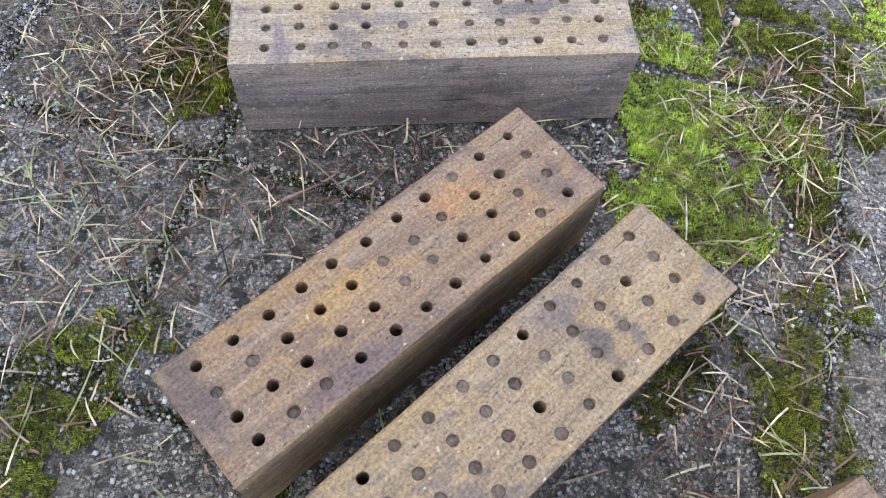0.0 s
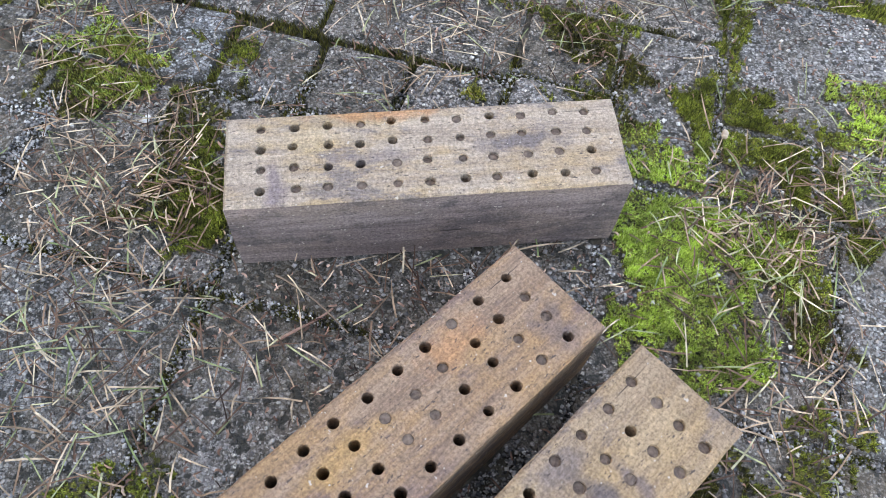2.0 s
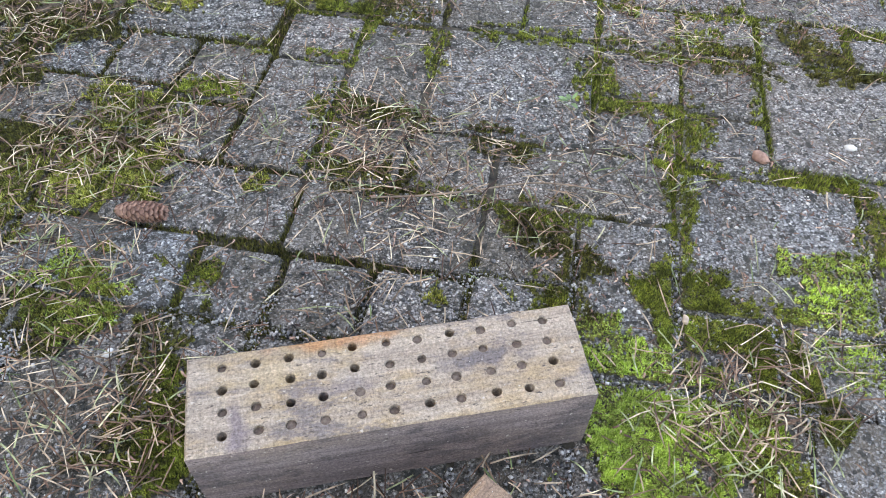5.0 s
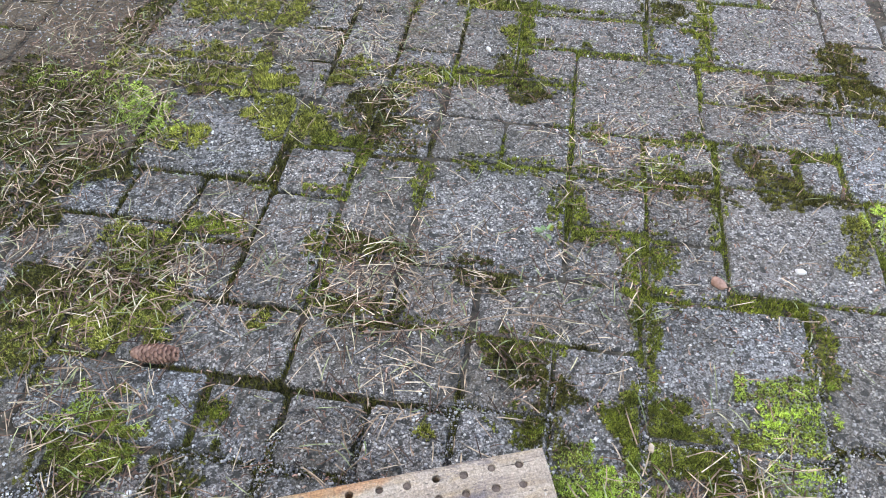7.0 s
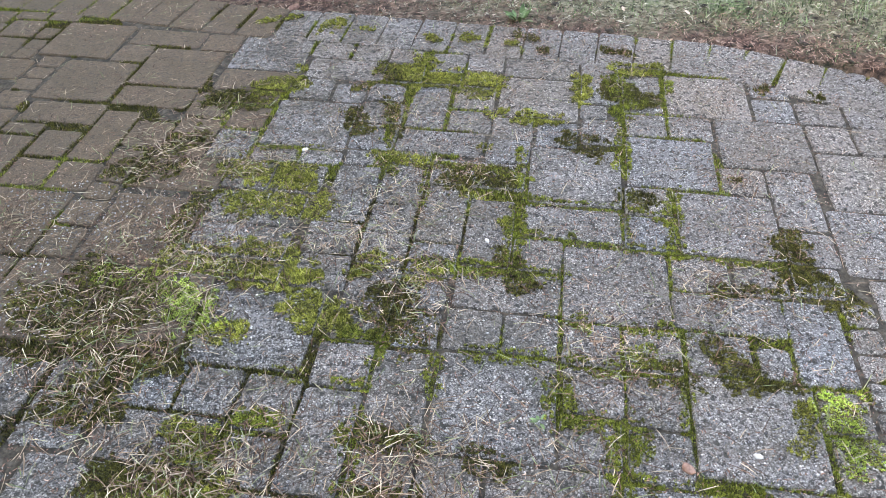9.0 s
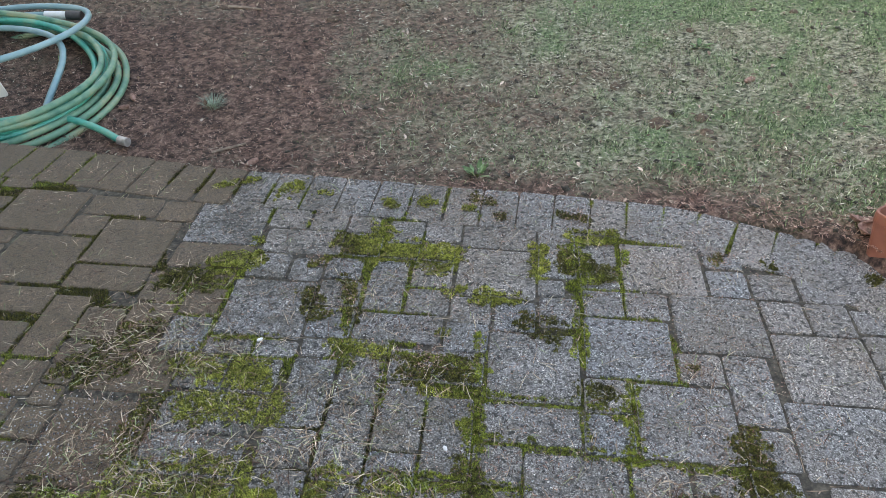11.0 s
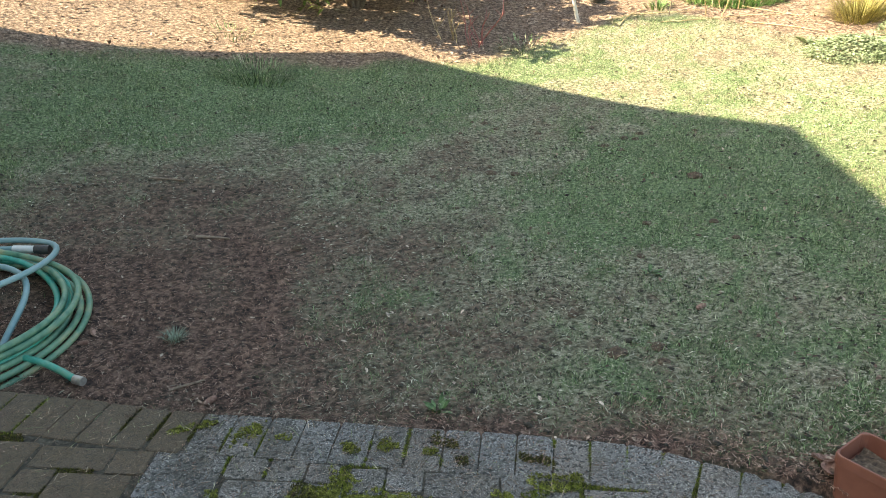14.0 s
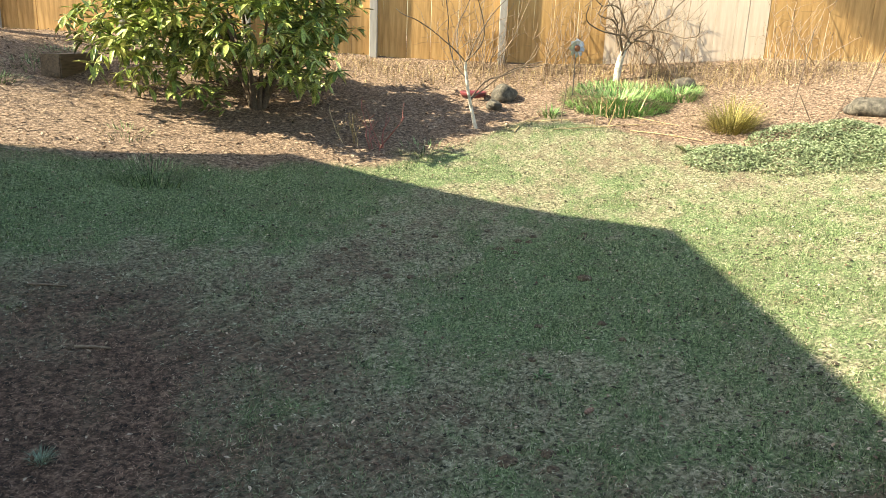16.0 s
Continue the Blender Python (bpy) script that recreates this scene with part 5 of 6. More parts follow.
GOLD_RUNS += [(0.288, 0.82, 0.321, 0.819, 0.018), (0.377, 1.637, 0.629, 1.533, 0.04), (0.875, 1.504, 0.832, 1.381, 0.018), (0.68, 1.343, 0.706, 1.31, 0.018), (0.537, 1.229, 0.537, 1.229, 0.016), (0.515, 0.946, 0.515, 0.946, 0.018), (-0.223, 0.42, -0.127, 0.409, 0.035), (0.45, 1.063, 0.557, 1.018, 0.012), (-0.157, 0.535, -0.122, 0.506, 0.03), (0.252, 1.974, 0.252, 1.974, 0.04), (0.35, 1.931, 0.35, 1.931, 0.018), (0.529, 1.819, 0.529, 1.819, 0.02), (0.635, 1.792, 0.635, 1.792, 0.028), (0.744, 1.732, 0.744, 1.732, 0.02), (0.484, 1.679, 0.424, 1.571, 0.035), (0.523, 1.559, 0.585, 1.491, 0.04), (0.587, 1.38, 0.616, 1.379, 0.02), (0.661, 1.326, 0.742, 1.3, 0.022)]
GOLD_RUNS += [(0.882, 1.492, 0.838, 1.375, 0.018), (1.0, 1.517, 1.079, 1.502, 0.03), (0.03, 1.61, 0.119, 1.625, 0.035), (0.134, 1.728, 0.134, 1.728, 0.015), (0.026, 2.049, 0.155, 2.057, 0.014), (0.293, 1.262, 0.389, 1.197, 0.02), (-0.042, 1.281, 0.091, 1.173, 0.04)]
GREEN_RUNS += [(0.447, 0.108, 0.507, 0.065, 0.045), (0.529, 0.048, 0.527, 0.003, 0.028), (0.463, -0.043, 0.475, -0.078, 0.022)]
LIME_RUNS += [(0.377, 0.035, 0.37, -0.053, 0.045), (0.415, -0.013, 0.428, -0.038, 0.04)]
NEEDLE_RUNS = [(-0.17, 0.06, -0.16, 0.1, 0.05, 4.0), (-0.19, -0.04, -0.17, 0.01, 0.05, 4.0), (-0.19, -0.1, -0.12, -0.14, 0.06, 4.0), (-0.2, -0.16, -0.2, -0.16, 0.05, 2.0), (-0.09, 0.04, -0.08, 0.1, 0.04, 2.0), (0.03, -0.09, -0.01, -0.12, 0.04, 1.5), (0.4, -0.14, 0.43, -0.19, 0.05, 4.0), (0.44, 0.02, 0.43, -0.05, 0.05, 4.0), (0.37, -0.03, 0.37, -0.03, 0.03, 2.0), (0.33, -0.28, 0.34, -0.32, 0.05, 3.0), (0.54, 0.01, 0.54, 0.01, 0.04, 3.0), (0.05, -0.02, 0.25, -0.03, 0.03, 2.0), (-0.26, 0.5, -0.06, 0.45, 0.06, 3.0), (-0.23, 0.32, -0.14, 0.26, 0.06, 3.0), (-0.16, 0.11, -0.09, 0.07, 0.05, 3.0)]
NEEDLE_RUNS += [(0.07, 0.37, 0.16, 0.36, 0.05, 3.0), (0.11, 0.21, 0.28, 0.28, 0.05, 2.0), (0.4, 0.34, 0.5, 0.37, 0.04, 2.0), (0.44, -0.01, 0.5, 0.0, 0.05, 3.0), (-0.3, 0.81, -0.08, 0.84, 0.06, 3.0), (-0.23, 0.45, -0.13, 0.45, 0.06, 4.0), (-0.04, 0.48, -0.02, 0.56, 0.05, 2.0), (0.18, 0.42, 0.32, 0.32, 0.05, 2.0), (0.26, 0.81, 0.36, 0.76, 0.05, 2.0), (0.56, 0.57, 0.56, 0.48, 0.05, 2.0), (0.85, 0.68, 0.81, 0.54, 0.04, 2.0), (0.46, 0.26, 0.31, 0.22, 0.05, 1.0), (-0.44, 0.95, -0.27, 0.85, 0.09, 5.0), (-0.3, 1.42, -0.07, 1.37, 0.07, 4.0), (-0.31, 0.73, -0.21, 0.72, 0.07, 4.0)]
NEEDLE_RUNS += [(-0.35, 0.62, -0.3, 0.65, 0.06, 4.0), (-0.21, 1.04, 0.02, 0.93, 0.07, 4.0), (0.11, 0.99, 0.33, 0.9, 0.05, 3.0), (0.11, 0.44, 0.27, 0.41, 0.06, 3.0), (0.19, 0.78, 0.35, 0.81, 0.05, 2.0), (-0.51, 1.08, -0.52, 1.24, 0.05, 3.0), (0.85, 0.7, 0.95, 0.62, 0.04, 3.0), (0.55, 0.58, 0.62, 0.61, 0.05, 2.0), (-0.15, 0.47, -0.03, 0.46, 0.05, 2.0), (0.17, 1.13, 0.54, 1.1, 0.04, 1.0), (-0.28, 1.31, -0.15, 1.47, 0.06, 3.0), (-0.12, 1.3, 0.06, 1.29, 0.06, 4.0), (0.22, 1.14, 0.37, 1.0, 0.05, 2.0), (-0.1, 1.55, -0.02, 1.44, 0.05, 2.0), (-0.36, 1.14, -0.15, 1.0, 0.05, 3.0)]
NEEDLE_RUNS += [(0.56, 1.47, 0.36, 1.34, 0.05, 1.5), (1.0, 0.94, 1.06, 0.9, 0.05, 1.0)]
SIZES = {"S": (0.206, 0.206), "R": (0.206, 0.102), "L": (0.102, 0.206), "Q": (0.102, 0.102)}
COURSE = radians(-20.5)
CC, CS = math.cos(COURSE), math.sin(COURSE)
SLABS += [(0.068, 0.05), (0.068, -0.162), (0.383, 0.05), (0.383, -0.162), (0.602, 0.05), (0.602, -0.162), (-0.148, 0.05), (-0.148, -0.162)]
placed = []
for kind, spots in (("S", SLABS), ("R", WIDE_PAVERS), ("L", DEEP_PAVERS), ("Q", SMALL_PAVERS)):
    for u, v in spots:
        placed.append((u, v, *SIZES[kind], 0.0))


def inner(x, y):
    return y < np.interp(x, EDGE_X, EDGE_Y) - 0.21 and x < 1.62


def free(u, v, w, d, gap=0.002):
    for a, b, c, e, _ in placed:
        if abs(a - u) < (w + c) / 2 + gap and abs(b - v) < (d + e) / 2 + gap:
            return False
    for su in (-1, 1):
        for sv in (-1, 1):
            p, q = u + su * w / 2, v + sv * d / 2
            if not inner(p * CC - q * CS, p * CS + q * CC):
                return False
    return True


def fill_paving():
    """The rest of the paving: larger pieces first, then smaller ones in what is left."""
    rng = random.Random(2)
    for kind, step in (("S", 0.211), ("R", 0.1055), ("L", 0.1055), ("Q", 0.02), ("P", 0.016), ("r", 0.016), ("q", 0.016)):
        w, d = SIZES.get(kind, {"P": (0.086, 0.086), "r": (0.1, 0.052), "q": (0.06, 0.06)}.get(kind))
        for v in np.arange(-1.6, 3.2, step):
            for u in np.arange(-2.2, 2.2, step):
                if kind == "S" and rng.random() < 0.35:
                    continue
                if kind in ("R", "L") and rng.random() < 0.4:
                    continue
                if free(u, v, w, d):
                    placed.append((u, v, w, d, rng.uniform(-0.6, 0.6)))


fill_paving()


def close_joints(joint=0.006, most=0.011):
    """Pavers of uneven size: each side moves out towards its neighbour, to leave a narrow joint."""
    box = np.array([(u - w / 2, u + w / 2, v - d / 2, v + d / 2) for u, v, w, d, _ in placed])
    for i in range(len(box)):
        for side in range(4):
            a, o = (0, 2) if side < 2 else (2, 0)
            over = (box[:, o] < box[i, o + 1] - 0.004) & (box[:, o + 1] > box[i, o] + 0.004)
            over[i] = False
            if side % 2:
                gaps = (box[:, a] - box[i, a + 1])[over]
            else:
                gaps = (box[i, a] - box[:, a + 1])[over]
            gaps = gaps[gaps > -0.004]
            if len(gaps) and gaps.min() < 0.06:
                grow = np.clip(gaps.min() - joint, 0, most)
                grow = math.floor(grow / 0.003) * 0.003
                if side % 2:
                    box[i, a + 1] += grow
                else:
                    box[i, a] -= grow
    return [((b[0] + b[1]) / 2, (b[2] + b[3]) / 2, b[1] - b[0], b[3] - b[2], p[4]) for b, p in zip(box, placed)]


placed = close_joints()


def paver_mesh(w, d, seed, mat):
    """A tumbled concrete paver: worn arrises and corners."""
    rng = random.Random(seed)
    bm = bmesh.new()
    rings = []
    c = 0.006
    for inset, z in ((0.0, -0.055), (0.0, -0.005), (0.0012, -0.0018), (0.0035, -0.0004), (0.009, 0.0)):
        a, b, k = w / 2 - inset, d / 2 - inset, c * (1 - inset * 20)
        pts = []
        for sx, sy in ((1, 1), (-1, 1), (-1, -1), (1, -1)):
            two = [(sx * a, sy * (b - k)), (sx * (a - k), sy * b)]
            pts += two if sx * sy > 0 else two[::-1]
        full = []
        for i in range(8):
            p, q = pts[i], pts[(i + 1) % 8]
            full.append(p)
            if i % 2 == 1:
                full += [(p[0] + (q[0] - p[0]) * t, p[1] + (q[1] - p[1]) * t) for t in (1 / 3, 2 / 3)]
        rings.append((full, z))
    n = len(rings[0][0])
    off = [rng.uniform(-0.0025, 0.0012) for _ in range(n)]
    rows = []
    for full, z in rings:
        row = []
        for i, (x, y) in enumerate(full):
            L = math.hypot(x, y)
            row.append(bm.verts.new((x + x / L * off[i], y + y / L * off[i], z + (rng.uniform(-0.001, 0.0004) if z > -0.02 else 0))))
        rows.append(row)
    for a, b in zip(rows, rows[1:]):
        for i in range(n):
            j = (i + 1) % n
            bm.faces.new((a[i], a[j], b[j], b[i]))
    mid = bm.verts.new((0, 0, 0.0006))
    for i in range(n):
        bm.faces.new((rows[-1][i], rows[-1][(i + 1) % n], mid))
    me = bpy.data.meshes.new("paver")
    bm.to_mesh(me)
    bm.free()
    me.materials.append(mat)
    return me


paving = tagged(new("pavement"), "old mossy patio of tumbled concrete pavers", "pavement", kind="structure")
shapes = {}
prng = random.Random(8)


def tan_side(x, y):
    """Whether a paver lies in the darker, tan part of the paving."""
    return (x < 0.05 and y > 1.5) or (x < -0.1 and y > 1.1) or (x < -0.22 and y > 0.8)


def lay(x, y, w, d, turn):
    tan = tan_side(x, y)
    key = (round(w, 3), round(d, 3), prng.randint(0, 2), tan)
    if key not in shapes:
        shapes[key] = paver_mesh(w, d, len(shapes), PAVER_TAN if tan else PAVER)
    ob = new("paver", shapes[key])
    ob.parent = paving
    ob.matrix_basis = pose(x, y, prng.uniform(-0.0035, 0.001), prng.uniform(-0.5, 0.5), prng.uniform(-0.5, 0.5), turn)


laid = [(u * CC - v * CS, u * CS + v * CC, w, d, math.degrees(COURSE) + turn + prng.uniform(-0.7, 0.7)) for u, v, w, d, turn in placed]

# the border course follows the edge
ex, ey = np.array(EDGE_X), np.array(EDGE_Y)
run = np.concatenate([[0], np.cumsum(np.hypot(np.diff(ex), np.diff(ey)))])
border = []
s = 0.06
while s < run[-1] + 0.1:
    x, y = np.interp(s, run, ex), np.interp(s, run, ey)
    dx, dy = np.interp(s + 0.05, run, ex) - np.interp(s - 0.05, run, ex), np.interp(s + 0.05, run, ey) - np.interp(s - 0.05, run, ey)
    turn = math.degrees(math.atan2(dy, dx))
    nx, ny = dy / math.hypot(dx, dy), -dx / math.hypot(dx, dy)
    border.append((x + nx * 0.1, y + ny * 0.1, turn))
    s += 0.1075
for x, y, turn in border:
    laid.append((x, y, 0.104, 0.202, turn + prng.uniform(-1.2, 1.2)))
# those that are passed nearest are pieces of their own, the outlying ones one mesh
laid.sort(key=lambda p: math.hypot(p[0] - 0.4, (p[1] - 0.85) * 0.85))
for p in laid[:300]:
    lay(*p)
# first the grey outlying pavers, then the darker tan ones
for old in (False, True):
    bm = bmesh.new()
    for x, y, w, d, turn in laid[300:]:
        if tan_side(x, y) != old:
            continue
        key = (round(w, 3), round(d, 3), 0, old)
        if key not in shapes:
            shapes[key] = paver_mesh(w, d, len(shapes), PAVER_TAN if old else PAVER)
        n0 = len(bm.verts)
        bm.from_mesh(shapes[key])
        bm.verts.ensure_lookup_table()
        bmesh.ops.transform(bm, matrix=pose(x, y, prng.uniform(-0.003, 0.001), 0, 0, turn), verts=bm.verts[n0:])
    tagged(part("outer_pavers", bm, PAVER_TAN if old else PAVER, paving), kind="stuff")

# soil in the joints
bm = bmesh.new()
outer = [(x - 0.0, y - 0.02) for x, y in zip(EDGE_X, EDGE_Y)]
vs = [bm.verts.new((x, y, -0.0065)) for x, y in outer] + [bm.verts.new(p) for p in ((1.74, -2.5, -0.0065), (-3.0, -2.5, -0.0065))]
bm.faces.new(vs)
top = bm.faces[:]
low = bmesh.ops.extrude_face_region(bm, geom=top)
bmesh.ops.translate(bm, vec=(0, 0, -0.05), verts=[v for v in low["geom"] if isinstance(v, bmesh.types.BMVert)])
bmesh.ops.recalc_face_normals(bm, faces=bm.faces)
bedding = part("joint_soil", bm, BED)
tagged(bedding, "dark damp soil in the joints of the paving", "ground", kind="structure")

# ---- moss, needles, grit and grass ----
PU = np.array([(u, v, w / 2, d / 2) for u, v, w, d, _ in placed])
BO = np.array(border)


def on_paver(x, y, m=0.004):
    """Whether points lie on a paver's top."""
    u, v = x * CC + y * CS, -x * CS + y * CC
    out = np.zeros(len(x), bool)
    for a, b, w, d in PU:
        out |= (abs(u - a) < w - m) & (abs(v - b) < d - m)
    for bx, by, t in BO:
        c, s = math.cos(radians(t)), math.sin(radians(t))
        p, q = (x - bx) * c + (y - by) * s, -(x - bx) * s + (y - by) * c
        out |= (abs(p) < 0.049 - m) & (abs(q) < 0.1 - m)
    return out


def inside_patio(x, y):
    return (y < np.interp(x, EDGE_X, EDGE_Y) - 0.01) & (x < 1.72)


PAD_V = ((0, 0, 0.55), (1, 0, 0), (0.5, 0.87, 0), (-0.5, 0.87, 0), (-1, 0, 0), (-0.5, -0.87, 0), (0.5, -0.87, 0))
PAD_F = ((0, 1, 2), (0, 2, 3), (0, 3, 4), (0, 4, 5), (0, 5, 6), (0, 6, 1))
TUFT_V, TUFT_F = [], []
for k in range(6):
    a = k * 1.047
    o = 0.35 + 0.4 * (k % 2)
    c, s_ = math.cos(a), math.sin(a)
    b = len(TUFT_V)
    TUFT_V += [(-s_ * 0.13, c * 0.13, 0), (s_ * 0.13, -c * 0.13, 0), (c * o, s_ * o, 1.0 - 0.35 * (k % 2))]
    TUFT_F.append((b, b + 1, b + 2))


def moss_points(runs, seed, joint):
    r = np.random.RandomState(seed)
    xs, ys = [], []
    for x0, y0, x1, y1, q in runs:
        per_area = 170000 if y0 < 0.35 else 95000
        L, e = math.hypot(x1 - x0, y1 - y0), q * 1.5
        n = int(per_area * (L + 2 * e) * 2 * e)
        tx, ty = ((x1 - x0) / L, (y1 - y0) / L) if L > 0 else (1.0, 0.0)
        a, b = r.uniform(-e, L + e, n), r.uniform(-e, e, n)
        px, py = x0 + a * tx - b * ty, y0 + a * ty + b * tx
        d = np.hypot(a - np.clip(a, 0, L), b)
        on = on_paver(px, py)
        d = d * (1 + 1.1 * (vnoise(px * 38, py * 38, 13) - 0.5) + 0.8 * (vnoise(px * 90, py * 90, 14) - 0.5))
        keep = vnoise(px * 15, py * 15, 2) * 0.3 + vnoise(px * 70, py * 70, 4) * 0.38 + vnoise(px * 260, py * 260, 7) * 0.32 > 0.16 + 0.33 * (d / q / 1.1) ** 1.7 + np.where(on, joint, -0.2)
        xs.append(px[keep])
        ys.append(py[keep])
    x, y = np.concatenate(xs), np.concatenate(ys)
    k = inside_patio(x, y) & off_blocks(x, y)
    return x[k], y[k]


def off_blocks(x, y):
    out = np.ones(len(x), bool)
    for bx, by, a in ((0.1363, 0.0305, 0), (0.0935, -0.2015, 37.6), (0.1733, -0.2925, 38.4), (0.245, -0.464, 24)):
        c, s = math.cos(radians(a)), math.sin(radians(a))
        p, q = (x - bx) * c + (y - by) * s, -(x - bx) * s + (y - by) * c
        out &= (abs(p) > 0.168) | (abs(q) > 0.048)
    return out


def grow_moss(name, runs, mat, label, seed, joint, high):
    x, y = moss_points(runs, seed, joint)
    r = np.random.RandomState(seed + 50)
    on = on_paver(x, y)
    z = np.where(on, 0.0005, -0.007)
    n = len(x)
    fine = np.where(y < 0.35, 0.72, 1.0)
    pads = r.uniform(0, 1, n) < 0.6
    s = r.uniform(0.0018, 0.0036, n) * fine
    thing = tagged(new(name), label, "moss", kind="stuff")
    scatter("moss_mat", PAD_V, PAD_F, np.stack([x, y, z], -1)[pads], r.uniform(0, 6.28, pads.sum()), r.uniform(-0.25, 0.25, pads.sum()), s[pads], MOSS_DEEP, "", "", thing)
    h = high * r.uniform(0.5, 1.2, n) * (0.45 + 1.1 * vnoise(x * 60, y * 60, 6))
    wide = h * np.where(y < 0.35, 0.8, 1.25)
    scatter("moss_tufts", TUFT_V, TUFT_F, np.stack([x, y, z + 0.001], -1), r.uniform(0, 6.28, n), r.uniform(-0.5, 0.5, n), np.stack([wide, wide, h], -1), mat, "", "", thing, r.uniform(0, 6.28, n))


grow_moss("moss", LIME_RUNS, MOSS_LIME, "cushions of bright green moss on the paving", 1, -0.08, 0.0038)
grow_moss("moss", GOLD_RUNS, MOSS_GOLD, "yellow green moss over joints and pavers", 2, 0.03, 0.005)
grow_moss("moss", GREEN_RUNS, MOSS_MID, "green moss filling joints and paver edges", 3, 0.1, 0.0042)
grow_moss("moss", DARK_RUNS, MOSS_DEEP, "dark moss mats spreading over the pavers", 5, 0.05, 0.0045)

# moss along the joints
r = np.random.RandomState(9)
x, y = r.uniform(-1.0, 1.72, 750000), r.uniform(-0.7, 2.5, 750000)
k = inside_patio(x, y) & (vnoise(x * 4.2, y * 4.2, 8) * 0.75 + vnoise(x * 22, y * 22, 11) * 0.35 > 0.62) & (x + 0.2 * y > -0.5)
x, y = x[k], y[k]
k = ~on_paver(x, y, 0.003)
x, y = x[k], y[k]
n = len(x)
h = r.uniform(0.004, 0.0085, n)
lively = (vnoise(x * 3, y * 3, 41) + np.clip((x - 0.3) * 0.8, -0.3, 0.4) + np.clip((y - 0.5) * 0.4, -0.2, 0.2)) > 0.55
for k, mat, label in ((lively, MOSS_MID, "green moss filling the joints of the paving"), (~lively, MOSS_DEEP, "dark moss filling the joints of the paving")):
    m = k.sum()
    scatter("joint_moss", TUFT_V, TUFT_F, np.stack([x, y, np.full(n, -0.008)], -1)[k], r.uniform(0, 6.28, m), r.uniform(-0.4, 0.4, m), np.stack([h, h, h * 1.4], -1)[k], mat, label, "moss", None, r.uniform(0, 6.28, m))

NEEDLE_V = ((-0.5, 0, 0), (0.5, 0, 0), (0.1, 0.33, 0.6), (1.1, 0.33, 0.6), (0.15, 0.67, 0.7), (1.05, 0.67, 0.7), (0.1, 1, 0.2))
NEEDLE_F = ((0, 1, 3), (0, 3, 2), (2, 3, 5), (2, 5, 4), (4, 5, 6))


def needle_field(name, x, y, z, mat, length, wide, label, seed, lift=0.004):
    r = np.random.RandomState(seed)
    n = len(x)
    L = r.uniform(*length, n)
    bend = r.uniform(-0.003, 0.006, n)
    scatter(name, NEEDLE_V, NEEDLE_F, np.stack([x, y, z + r.uniform(0.0008, lift, n)], -1), 0, r.normal(0, 0.09, n), np.stack([r.uniform(*wide, n) * np.sign(r.uniform(-1, 1, n)), L, bend], -1), mat, label, "pine needles", None, r.uniform(0, 6.28, n))


r = np.random.RandomState(12)
nx, ny = [r.uniform(-1.0, 1.7, 6500)], [r.uniform(-0.75, 2.3, 6500)]
for x0, y0, x1, y1, q, w in NEEDLE_RUNS:
    m = int(min(w, 3) * 2000 * (math.hypot(x1 - x0, y1 - y0) + 2.2 * q) * 2.2 * q)
    g = r.uniform(0, 1, m)
    nx.append(x0 + (x1 - x0) * g + r.normal(0, q * 0.95, m))
    ny.append(y0 + (y1 - y0) * g + r.normal(0, q * 0.95, m))
x, y = np.concatenate(nx), np.concatenate(ny)
k = inside_patio(x, y)
x, y = x[k], y[k]
on = on_paver(x, y)
k = off_blocks(x, y)
x, y, on = x[k], y[k], on[k]
needle_field("pine_needles", x, y, np.where(on, 0.0015, -0.004), NEEDLE, (0.016, 0.05), (0.001, 0.0017), "scattered dry pine needles on the paving", 13, 0.009)

# crumbs of bark and broken needles
r = np.random.RandomState(16)
x, y = r.uniform(-1.0, 1.7, 60000), r.uniform(-0.6, 2.3, 60000)
heap = np.array([((a + c) / 2, (b + d) / 2, q * 1.6) for a, b, c, d, q in DARK_RUNS])[r.randint(0, len(DARK_RUNS), 9000)]
x, y = np.concatenate([x, heap[:, 0] + r.normal(0, 1, 9000) * heap[:, 2]]), np.concatenate([y, heap[:, 1] + r.normal(0, 1, 9000) * heap[:, 2]])
k = inside_patio(x, y) & off_blocks(x, y) & (vnoise(x * 5, y * 5, 17) * 0.6 + vnoise(x * 25, y * 25, 18) * 0.4 + r.uniform(-0.2, 0.2, len(x)) > 0.52)
x, y = x[k], y[k]
on = on_paver(x, y)
needle_field("crumbs", x, y, np.where(on, 0.001, -0.006), RUSTY, (0.002, 0.009), (0.0008, 0.0024), "brown crumbs of bark and needles on the paving", 19, 0.003)

# loose grit
r = np.random.RandomState(14)
x, y = r.uniform(-0.6, 1.1, 75000), r.uniform(-0.6, 1.3, 75000) 
k = vnoise(x * 7, y * 7, 15) + r.uniform(-0.3, 0.3, len(x)) > 0.45
x, y = x[k], y[k]
k = off_blocks(x, y)
x, y = x[k], y[k]
z = np.where(on_paver(x, y), 0.0006, -0.0075)
GRIT_V = ((1, 0, 0), (0, 1, 0), (-1, 0, 0), (0, -1, 0), (0.2, 0.1, 0.8), (0, 0, -0.6))
GRIT_F = ((0, 1, 4), (1, 2, 4), (2, 3, 4), (3, 0, 4), (1, 0, 5), (2, 1, 5), (3, 2, 5), (0, 3, 5))
q = 0.0006 + 0.0026 * r.uniform(0, 1, len(x)) ** 2
scatter("grit", GRIT_V, GRIT_F, np.stack([x, y, z], -1), r.uniform(0, 6.28, len(x)), r.uniform(-0.6, 0.6, len(x)), q, GRIT, "loose grit and small stones on the paving", "grit", None, r.uniform(0, 6.28, len(x)), True)


